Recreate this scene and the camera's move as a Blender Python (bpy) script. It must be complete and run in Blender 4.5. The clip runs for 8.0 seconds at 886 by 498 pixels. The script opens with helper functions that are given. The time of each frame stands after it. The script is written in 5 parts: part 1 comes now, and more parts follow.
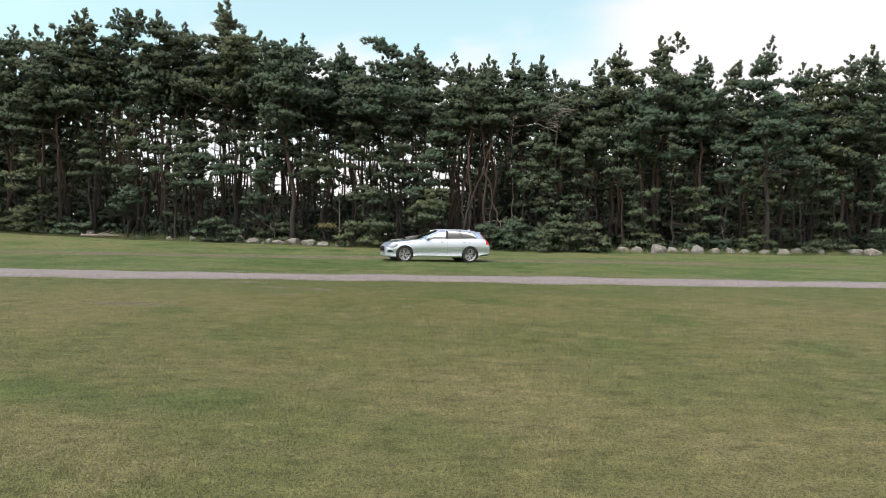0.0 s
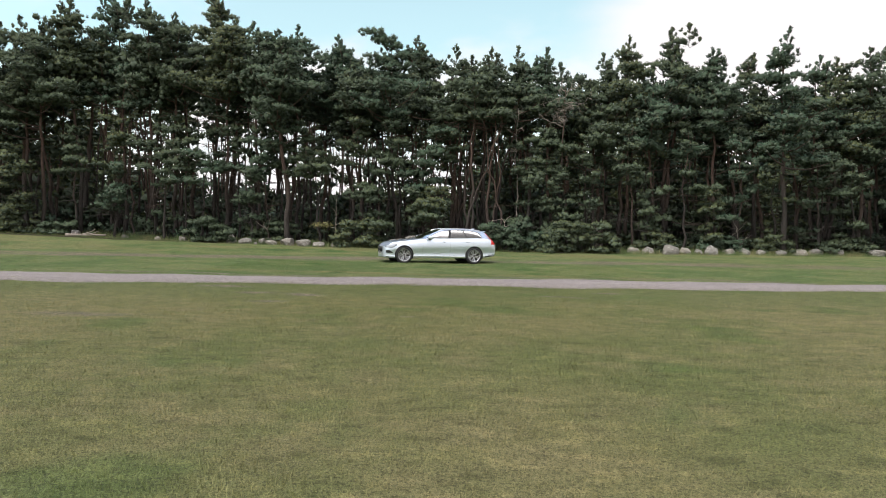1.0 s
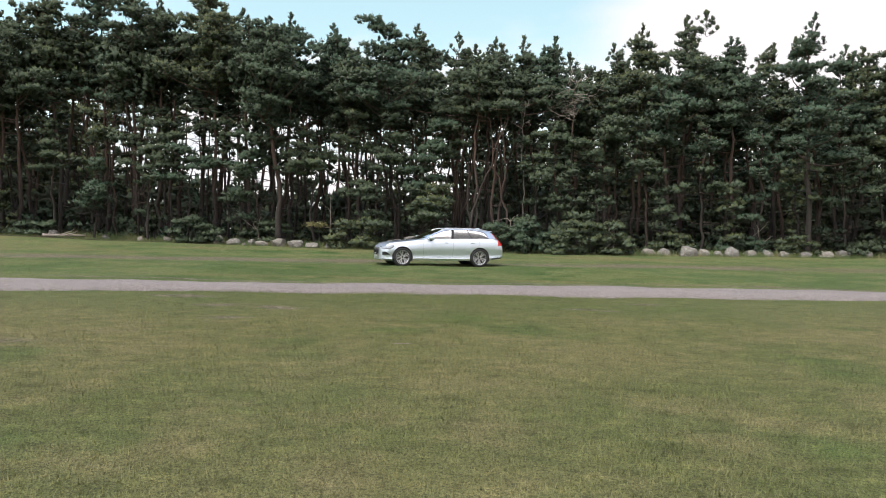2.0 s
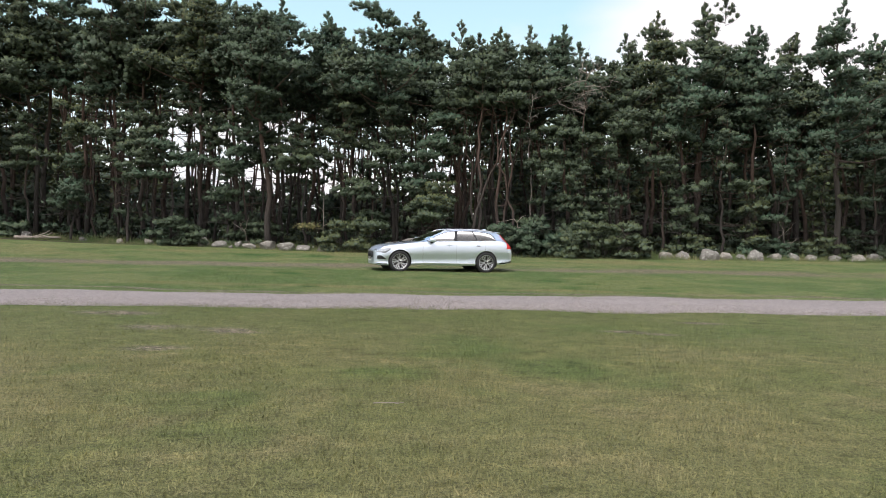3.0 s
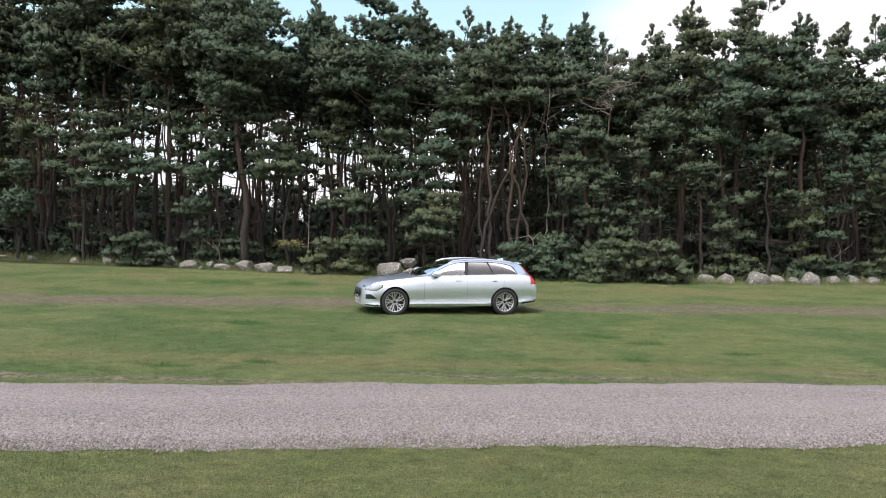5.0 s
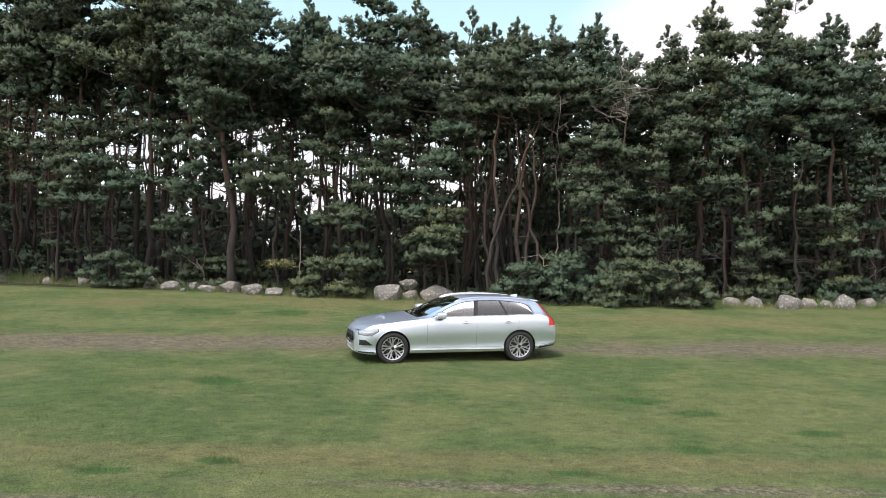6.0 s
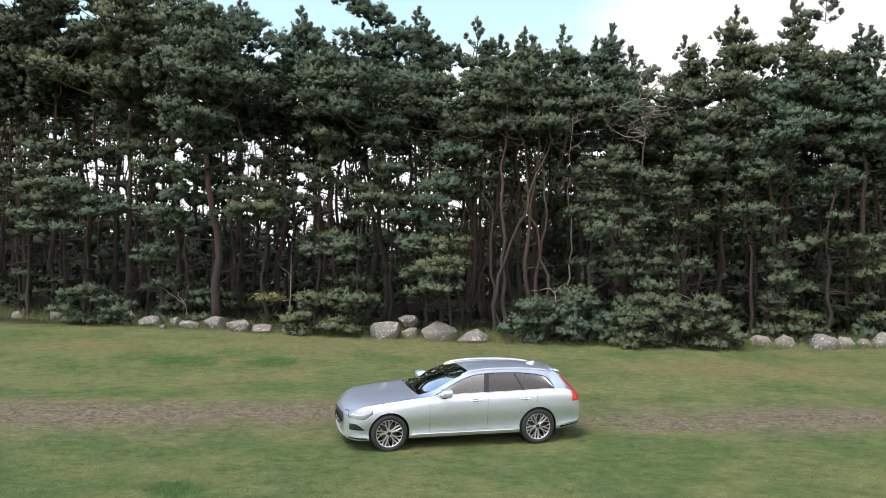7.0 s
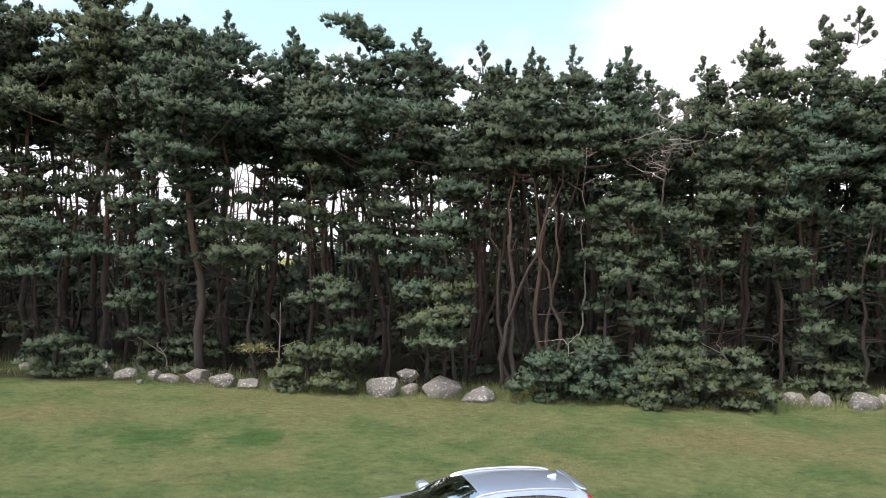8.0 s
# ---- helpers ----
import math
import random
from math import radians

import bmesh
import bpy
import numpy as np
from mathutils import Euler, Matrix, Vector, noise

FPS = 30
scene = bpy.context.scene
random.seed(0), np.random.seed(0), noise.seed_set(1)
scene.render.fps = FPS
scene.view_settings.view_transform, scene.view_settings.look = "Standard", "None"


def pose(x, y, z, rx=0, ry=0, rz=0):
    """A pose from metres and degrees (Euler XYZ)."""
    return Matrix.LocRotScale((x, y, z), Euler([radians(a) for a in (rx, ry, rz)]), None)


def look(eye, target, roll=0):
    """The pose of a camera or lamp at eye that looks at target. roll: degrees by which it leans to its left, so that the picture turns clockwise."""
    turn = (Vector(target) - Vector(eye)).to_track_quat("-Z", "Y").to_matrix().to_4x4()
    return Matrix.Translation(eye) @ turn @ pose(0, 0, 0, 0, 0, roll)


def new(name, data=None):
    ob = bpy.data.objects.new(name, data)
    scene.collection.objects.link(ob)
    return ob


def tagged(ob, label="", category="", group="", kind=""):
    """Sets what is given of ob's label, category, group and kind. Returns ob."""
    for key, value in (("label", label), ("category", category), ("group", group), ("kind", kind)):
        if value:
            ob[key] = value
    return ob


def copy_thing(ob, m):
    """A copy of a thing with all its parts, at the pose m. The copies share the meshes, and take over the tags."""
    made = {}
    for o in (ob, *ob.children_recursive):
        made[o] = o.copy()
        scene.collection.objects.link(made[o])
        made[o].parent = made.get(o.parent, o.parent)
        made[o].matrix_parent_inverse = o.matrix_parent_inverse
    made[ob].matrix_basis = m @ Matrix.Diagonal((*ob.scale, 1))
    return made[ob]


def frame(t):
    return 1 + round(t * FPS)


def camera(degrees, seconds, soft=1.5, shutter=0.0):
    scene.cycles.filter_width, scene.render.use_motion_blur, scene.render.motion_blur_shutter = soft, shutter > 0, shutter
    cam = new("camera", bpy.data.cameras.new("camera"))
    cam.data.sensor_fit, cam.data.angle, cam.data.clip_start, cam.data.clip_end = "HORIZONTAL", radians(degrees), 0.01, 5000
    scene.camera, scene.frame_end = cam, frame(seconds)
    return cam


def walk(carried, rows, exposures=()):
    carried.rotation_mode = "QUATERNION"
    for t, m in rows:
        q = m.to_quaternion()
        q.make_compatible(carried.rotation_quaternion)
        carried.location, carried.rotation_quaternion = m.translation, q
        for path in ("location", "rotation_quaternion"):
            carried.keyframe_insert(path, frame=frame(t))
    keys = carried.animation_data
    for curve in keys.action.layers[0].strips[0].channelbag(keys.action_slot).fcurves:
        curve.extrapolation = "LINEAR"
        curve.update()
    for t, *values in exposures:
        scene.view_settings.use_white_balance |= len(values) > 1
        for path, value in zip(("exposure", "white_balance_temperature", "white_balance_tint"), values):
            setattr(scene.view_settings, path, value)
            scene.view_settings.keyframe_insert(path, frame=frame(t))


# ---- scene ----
cam = camera(61.8, 8.0, soft=0.95)
ROWS = [  # seconds, x, y, z, yaw, pitch, roll
    (0.0, 0.000, 0.000, 1.573, 0.000, 0.000, 0.00),
    (0.5, -0.047, 0.906, 1.573, -0.008, 0.042, -0.02),
    (1.0, -0.106, 2.118, 1.547, -0.025, 0.075, -0.03),
    (1.5, -0.150, 3.473, 1.564, -0.017, 0.083, -0.04),
    (3.0, -0.243, 7.829, 1.609, 0.017, 0.350, -0.07),
    (3.5, -0.288, 9.173, 1.700, 0.000, 0.383, -0.09),
    (4.0, -0.317, 10.475, 1.914, 0.008, 0.400, -0.10),
    (4.5, -0.367, 11.779, 2.202, 0.008, 0.425, -0.10),
    (6.0, -0.574, 15.628, 3.380, -0.050, 0.467, -0.09),
    (6.5, -0.620, 16.869, 3.912, -0.033, 0.483, -0.08),
    (7.0, -0.666, 18.087, 4.614, -0.025, 0.525, -0.07),
    (7.5, -0.720, 19.271, 5.437, -0.042, 0.583, -0.06),
    (8.0, -0.773, 20.413, 6.228, -0.042, 0.625, -0.05),
]
EXPOSURE = 0.05
walk(cam, [(t, pose(x, y, z, 90 + pitch, roll, yaw)) for t, x, y, z, yaw, pitch, roll in ROWS], [(0.0, EXPOSURE - 0.17, 6480, 10), (4.0, EXPOSURE - 0.08, 6320, 12), (8.0, EXPOSURE + 0.06, 6320, 13)])


# ---- world and light ----
SUN_EL, SUN_AZ = 63.0, 225.0          # degrees; azimuth clockwise from +y
world = bpy.data.worlds.new("sky")
scene.world = world
world.use_nodes = True
wt = world.node_tree
wt.nodes.clear()
w_out = wt.nodes.new("ShaderNodeOutputWorld")
w_bg = wt.nodes.new("ShaderNodeBackground")
w_sky = wt.nodes.new("ShaderNodeTexSky")
w_sky.sky_type = 'NISHITA'
w_sky.sun_disc = False
w_sky.sun_elevation = radians(SUN_EL)
w_sky.sun_rotation = radians(SUN_AZ)
w_sky.air_density, w_sky.dust_density, w_sky.ozone_density = 1.0, 1.5, 1.0
w_co = wt.nodes.new("ShaderNodeTexCoord")
w_sep = wt.nodes.new("ShaderNodeSeparateXYZ")
wt.links.new(w_co.outputs["Generated"], w_sep.inputs[0])
w_add = wt.nodes.new("ShaderNodeMath"); w_add.operation = 'ADD'; w_add.inputs[1].default_value = 0.22
wt.links.new(w_sep.outputs["Z"], w_add.inputs[0])
w_max = wt.nodes.new("ShaderNodeMath"); w_max.operation = 'MAXIMUM'; w_max.inputs[1].default_value = 0.05
wt.links.new(w_add.outputs[0], w_max.inputs[0])
w_div = wt.nodes.new("ShaderNodeVectorMath"); w_div.operation = 'DIVIDE'
w_cmb = wt.nodes.new("ShaderNodeCombineXYZ")
for i in range(3):
    wt.links.new(w_max.outputs[0], w_cmb.inputs[i])
wt.links.new(w_co.outputs["Generated"], w_div.inputs[0])
wt.links.new(w_cmb.outputs[0], w_div.inputs[1])
w_map = wt.nodes.new("ShaderNodeMapping")
w_map.inputs["Location"].default_value, w_map.inputs["Scale"].default_value = (3.2, 1.3, 0.0), (-1.0, 1.0, 1.0)
wt.links.new(w_div.outputs[0], w_map.inputs["Vector"])
w_noise = wt.nodes.new("ShaderNodeTexNoise")
w_noise.inputs["Scale"].default_value, w_noise.inputs["Detail"].default_value = 0.9, 6.0
w_noise.inputs["Roughness"].default_value = 0.5
wt.links.new(w_map.outputs[0], w_noise.inputs["Vector"])
w_ramp = wt.nodes.new("ShaderNodeMapRange")          # wisps of high cloud
w_ramp.interpolation_type = 'SMOOTHSTEP'
w_ramp.inputs["From Min"].default_value, w_ramp.inputs["From Max"].default_value = 0.46, 0.60
wt.links.new(w_noise.outputs["Fac"], w_ramp.inputs["Value"])
w_east = wt.nodes.new("ShaderNodeMath"); w_east.operation = 'MULTIPLY_ADD'      # a bank of white cloud to the east
wt.links.new(w_noise.outputs["Fac"], w_east.inputs[0])
w_east.inputs[1].default_value = 0.5
wt.links.new(w_sep.outputs["X"], w_east.inputs[2])
w_bank = wt.nodes.new("ShaderNodeMapRange")
w_bank.interpolation_type = 'SMOOTHSTEP'
w_bank.inputs["From Min"].default_value, w_bank.inputs["From Max"].default_value = 0.37, 0.54
wt.links.new(w_east.outputs[0], w_bank.inputs["Value"])
w_all = wt.nodes.new("ShaderNodeMath"); w_all.operation = 'MAXIMUM'
wt.links.new(w_ramp.outputs[0], w_all.inputs[0])
wt.links.new(w_bank.outputs[0], w_all.inputs[1])
w_high = wt.nodes.new("ShaderNodeMapRange")
w_high.inputs["From Min"].default_value, w_high.inputs["From Max"].default_value = 0.34, 0.62
w_high.inputs["To Min"].default_value, w_high.inputs["To Max"].default_value = 1.0, 0.12
wt.links.new(w_sep.outputs["Z"], w_high.inputs["Value"])
w_cov = wt.nodes.new("ShaderNodeMath"); w_cov.operation = 'MULTIPLY'
wt.links.new(w_all.outputs[0], w_cov.inputs[0])
wt.links.new(w_high.outputs[0], w_cov.inputs[1])
w_south = wt.nodes.new("ShaderNodeMapRange")          # thin white cloud veils the sun's side of the sky
w_south.interpolation_type = 'SMOOTHSTEP'
w_south.inputs["From Min"].default_value, w_south.inputs["From Max"].default_value = 0.18, -0.25
w_south.inputs["To Min"].default_value, w_south.inputs["To Max"].default_value = 0.0, 0.85
wt.links.new(w_sep.outputs["Y"], w_south.inputs["Value"])
w_veil = wt.nodes.new("ShaderNodeMath"); w_veil.operation = 'MAXIMUM'
wt.links.new(w_cov.outputs[0], w_veil.inputs[0])
wt.links.new(w_south.outputs[0], w_veil.inputs[1])
w_mul = wt.nodes.new("ShaderNodeMix"); w_mul.data_type = 'RGBA'; w_mul.blend_type = 'MULTIPLY'
w_mul.inputs["Factor"].default_value = 1.0
w_mul.inputs["B"].default_value = (1.6, 1.75, 1.95, 1)      # thin high haze over the blue
wt.links.new(w_sky.outputs[0], w_mul.inputs["A"])
w_mix = wt.nodes.new("ShaderNodeMix"); w_mix.data_type = 'RGBA'
w_mix.inputs["B"].default_value = (14.5, 14.0, 14.1, 1)     # lit cloud
wt.links.new(w_veil.outputs[0], w_mix.inputs["Factor"])
w_low = wt.nodes.new("ShaderNodeMapRange")          # whiter haze towards the horizon
w_low.inputs["From Min"].default_value, w_low.inputs["From Max"].default_value = 0.25, 0.7
w_low.inputs["To Min"].default_value, w_low.inputs["To Max"].default_value = 0.9, 0.05
wt.links.new(w_sep.outputs["Z"], w_low.inputs["Value"])
w_haze = wt.nodes.new("ShaderNodeMix"); w_haze.data_type = 'RGBA'
w_haze.inputs["B"].default_value = (9.5, 13.6, 14.3, 1)
wt.links.new(w_low.outputs[0], w_haze.inputs["Factor"])
wt.links.new(w_mul.outputs["Result"], w_haze.inputs["A"])
w_rim = wt.nodes.new("ShaderNodeMapRange")          # white along the horizon itself
w_rim.inputs["From Min"].default_value, w_rim.inputs["From Max"].default_value = 0.10, 0.24
w_rim.inputs["To Min"].default_value, w_rim.inputs["To Max"].default_value = 1.0, 0.0
wt.links.new(w_sep.outputs["Z"], w_rim.inputs["Value"])
w_pale = wt.nodes.new("ShaderNodeMix"); w_pale.data_type = 'RGBA'
w_pale.inputs["B"].default_value = (14.0, 14.0, 14.1, 1)
wt.links.new(w_rim.outputs[0], w_pale.inputs["Factor"])
wt.links.new(w_haze.outputs["Result"], w_pale.inputs["A"])
wt.links.new(w_pale.outputs["Result"], w_mix.inputs["A"])
w_dot = wt.nodes.new("ShaderNodeVectorMath"); w_dot.operation = 'DOT_PRODUCT'
wt.links.new(w_co.outputs["Generated"], w_dot.inputs[0])
w_dot.inputs[1].default_value = (math.sin(radians(SUN_AZ)) * math.cos(radians(SUN_EL)), math.cos(radians(SUN_AZ)) * math.cos(radians(SUN_EL)), math.sin(radians(SUN_EL)))
w_glow = wt.nodes.new("ShaderNodeMapRange")          # haze scatters more light round the sun
w_glow.inputs["From Min"].default_value, w_glow.inputs["From Max"].default_value = 0.05, 0.85
w_glow.inputs["To Min"].default_value, w_glow.inputs["To Max"].default_value = 1.0, 2.0
wt.links.new(w_dot.outputs["Value"], w_glow.inputs["Value"])
w_scl = wt.nodes.new("ShaderNodeVectorMath"); w_scl.operation = 'SCALE'
wt.links.new(w_mix.outputs["Result"], w_scl.inputs[0])
wt.links.new(w_glow.outputs[0], w_scl.inputs["Scale"])
wt.links.new(w_scl.outputs[0], w_bg.inputs["Color"])
w_bg.inputs["Strength"].default_value = 0.08
wt.links.new(w_bg.outputs[0], w_out.inputs["Surface"])

sun_data = bpy.data.lights.new("sun", 'SUN')
sun_data.energy, sun_data.angle, sun_data.color = 3.9, radians(18), (1.0, 0.935, 0.85)
sun = new("sun", sun_data)
_el, _az = radians(SUN_EL), radians(SUN_AZ)
sun_from = Vector((math.sin(_az) * math.cos(_el), math.cos(_az) * math.cos(_el), math.sin(_el)))
sun.matrix_basis = look(sun_from * 60, (0, 0, 0))


# ---- node helpers ----
def material(name, rough=0.7, metal=0.0, color=(0.5, 0.5, 0.5)):
    m = bpy.data.materials.new(name)
    m.use_nodes = True
    b = m.node_tree.nodes["Principled BSDF"]
    b.inputs["Roughness"].default_value = rough
    b.inputs["Metallic"].default_value = metal
    b.inputs["Base Color"].default_value = (*color, 1)
    m.diffuse_color = (*color, 1)
    return m, m.node_tree, b


def put(nt, socket, value):
    if isinstance(value, bpy.types.NodeSocket):
        nt.links.new(value, socket)
    else:
        socket.default_value = (*value, 1) if isinstance(value, tuple) and len(value) == 3 and socket.type == 'RGBA' else value


def n_coord(nt, which="Object"):
    return nt.nodes.new("ShaderNodeTexCoord").outputs[which]


def n_pos(nt):
    return nt.nodes.new("ShaderNodeNewGeometry").outputs["Position"]


def n_island(nt):
    return nt.nodes.new("ShaderNodeNewGeometry").outputs["Random Per Island"]


def n_object(nt):
    return nt.nodes.new("ShaderNodeObjectInfo").outputs["Random"]


def n_noise(nt, vec, scale, detail=3.0, rough=0.55, distort=0.0):
    n = nt.nodes.new("ShaderNodeTexNoise")
    put(nt, n.inputs["Vector"], vec)
    put(nt, n.inputs["Scale"], scale)
    n.inputs["Detail"].default_value, n.inputs["Roughness"].default_value = detail, rough
    n.inputs["Distortion"].default_value = distort
    return n.outputs["Fac"]


def n_map(nt, vec, scale=(1, 1, 1), loc=(0, 0, 0)):
    n = nt.nodes.new("ShaderNodeMapping")
    put(nt, n.inputs["Vector"], vec)
    n.inputs["Scale"].default_value, n.inputs["Location"].default_value = scale, loc
    return n.outputs[0]


def n_vor(nt, vec, scale, feature='F1'):
    n = nt.nodes.new("ShaderNodeTexVoronoi")
    n.feature = feature
    put(nt, n.inputs["Vector"], vec)
    n.inputs["Scale"].default_value = scale
    return n


def n_math(nt, op, a, b=0.0, clamp=False):
    n = nt.nodes.new("ShaderNodeMath")
    n.operation, n.use_clamp = op, clamp
    put(nt, n.inputs[0], a)
    put(nt, n.inputs[1], b)
    return n.outputs[0]


def n_step(nt, value, lo, hi, to0=0.0, to1=1.0):
    n = nt.nodes.new("ShaderNodeMapRange")
    n.interpolation_type = 'SMOOTHSTEP'
    put(nt, n.inputs["Value"], value)
    n.inputs["From Min"].default_value, n.inputs["From Max"].default_value = lo, hi
    n.inputs["To Min"].default_value, n.inputs["To Max"].default_value = to0, to1
    return n.outputs[0]


def n_mix(nt, fac, a, b, blend='MIX'):
    n = nt.nodes.new("ShaderNodeMix")
    n.data_type, n.blend_type = 'RGBA', blend
    put(nt, n.inputs["Factor"], fac)
    put(nt, n.inputs["A"], a)
    put(nt, n.inputs["B"], b)
    return n.outputs["Result"]


def n_xyz(nt, vec):
    n = nt.nodes.new("ShaderNodeSeparateXYZ")
    put(nt, n.inputs[0], vec)
    return n.outputs


def n_bump(nt, b, height, strength=0.4, distance=0.02):
    n = nt.nodes.new("ShaderNodeBump")
    n.inputs["Strength"].default_value, n.inputs["Distance"].default_value = strength, distance
    put(nt, n.inputs["Height"], height)
    nt.links.new(n.outputs[0], b.inputs["Normal"])


# ---- mesh helpers ----
def part(name, data, mat, parent=None, label="", smooth=False):
    """Link a bmesh or a mesh as one object under a thing or under a part."""
    if isinstance(data, bmesh.types.BMesh):
        me = bpy.data.meshes.new(name)
        data.to_mesh(me)
        data.free()
    else:
        me = data
    if mat:
        me.materials.append(mat)
    if smooth:
        me.polygons.foreach_set("use_smooth", [True] * len(me.polygons))
    ob = new(name, me)
    if parent:
        ob.parent = parent
    if label:
        ob["label"] = label
    return ob


def tri_mesh(name, tris, slots=None):
    """A mesh of loose triangles from an array (n, 3, 3); slots: a material slot for each."""
    n = len(tris)
    me = bpy.data.meshes.new(name)
    me.vertices.add(3 * n)
    me.vertices.foreach_set("co", np.ascontiguousarray(tris, dtype=np.float32).ravel())
    me.loops.add(3 * n)
    me.loops.foreach_set("vertex_index", np.arange(3 * n, dtype=np.int32))
    me.polygons.add(n)
    me.polygons.foreach_set("loop_start", np.arange(0, 3 * n, 3, dtype=np.int32))
    if slots is not None:
        me.polygons.foreach_set("material_index", np.ascontiguousarray(slots, dtype=np.int32))
    me.update(calc_edges=True)
    return me


def indexed_mesh(name, verts, faces):
    me = bpy.data.meshes.new(name)
    me.from_pydata([tuple(v) for v in verts], [], [tuple(int(i) for i in f) for f in faces])
    me.update()
    return me


class Tubes:
    """Tapered round limbs gathered into one mesh."""
    def __init__(self):
        self.v, self.f = [], []

    def add(self, pts, radii, sides=7, rough=0.0, rng=None):
        pts = np.asarray(pts, float)
        base = len(self.v)
        n = len(pts)
        for i in range(n):
            d = pts[min(i + 1, n - 1)] - pts[max(i - 1, 0)]
            d = d / (np.linalg.norm(d) + 1e-9)
            a = np.cross(d, (0.3, 0.9, 0.2) if abs(d[1]) < 0.9 else (1.0, 0, 0))
            a /= np.linalg.norm(a)
            b = np.cross(d, a)
            for k in range(sides):
                q = 2 * math.pi * k / sides
                r = radii[i] * (1 + (rng.uniform(-rough, rough) if rng is not None else 0))
                self.v.append(pts[i] + r * (math.cos(q) * a + math.sin(q) * b))
        for i in range(n - 1):
            for k in range(sides):
                k2 = (k + 1) % sides
                self.f.append((base + i * sides + k, base + i * sides + k2, base + (i + 1) * sides + k2, base + (i + 1) * sides + k))
        self.f.append(tuple(base + (n - 1) * sides + k for k in range(sides)))
        self.f.append(tuple(base + k for k in reversed(range(sides))))

    def mesh(self, name):
        return indexed_mesh(name, self.v, self.f)


# ---- terrain ----
PROFILE_Y = (-15, 0, 10.6, 13.7, 15.6, 17.7, 20.3, 23.6, 32.9, 40.6, 46, 52, 60)
PROFILE_Z = (-0.2, 0.15, 0.472, 0.516, 0.555, 0.595, 0.659, 0.744, 1.029, 1.376, 1.553, 1.65, 1.68)


def gz(x, y):
    """Height of the ground: it climbs gently towards the wood and falls to the east."""
    xs = np.clip(x, -40, 40)
    g = (np.interp(y - 0.8, PROFILE_Y, PROFILE_Z) + np.interp(y, PROFILE_Y, PROFILE_Z) + np.interp(y + 0.8, PROFILE_Y, PROFILE_Z)) / 3 - 0.0209 * xs
    w = np.clip((y - 35) / 11, 0, 1)
    xb = np.clip(x, -30, 30)
    g = g + w * w * (3 - 2 * w) * np.where(xb < 0, 0.0006, 0.00022) * xb * xb
    near = np.exp(-(np.abs(y - 22) / 45) ** 4)
    return g + near * (0.010 * np.sin(1.1 * x + 0.7 * y) + 0.008 * np.sin(2.3 * x - 1.7 * y + 1.3) + 0.012 * np.sin(0.45 * x - 0.8 * y))


def road_edge(x, side):
    """The y of the lane's two edges: side 0 nearer the open field, 1 nearer the wood."""
    w = 0.022 * np.sin(1.3 * x + side * 2) + 0.028 * np.sin(5.1 * x + 3 * side) + 0.025 * np.sin(13.0 * x + side) + 0.015 * np.sin(29.0 * x)
    return (20.30, 23.58)[side] + (0.107, 0.095)[side] * np.clip(x, -60, 60) + w


# worn, dry and lush patches: x, y, half width, half depth
BARE = [(-14.5, 33.4, 4.5, 1.2), (-8.6, 33.7, 3.6, 1.3), (-4.2, 34.3, 2.2, 0.8), (4.6, 34.2, 3.0, 0.8), (9.6, 34.8, 4.2, 0.8), (-5.4, 12.9, 0.8, 0.35), (-2.9, 17.1, 0.45, 0.25), (-3.9, 17.2, 0.5, 0.3), (-5.0, 18.6, 0.7, 0.3), (-3.3, 15.6, 0.4, 0.2), (2.2, 17.75, 0.35, 0.2), (2.6, 17.6, 0.3, 0.15), (3.7, 19.2, 0.4, 0.15), (-6.5, 23.35, 5.0, 0.2), (1.5, 24.05, 4.0, 0.2), (8.5, 24.75, 4.0, 0.25)]
DRY = [(7.2, 40.4, 4.2, 1.5), (-11.8, 41.8, 2.6, 1.2), (-1.0, 25.0, 9.0, 0.5)]
LUSH = [(-8.3, 39.8, 1.1, 0.7), (-5.7, 39.9, 0.7, 0.8), (-4.8, 29.5, 0.5, 0.35), (2.9, 28.6, 0.5, 0.3), (1.0, 24.6, 0.3, 0.12), (2.8, 25.6, 0.4, 0.2), (-4.5, 24.3, 0.5, 0.15), (3.7, 27.8, 0.5, 0.25), (5.0, 26.7, 0.4, 0.2), (-3.3, 24.7, 0.3, 0.15)]


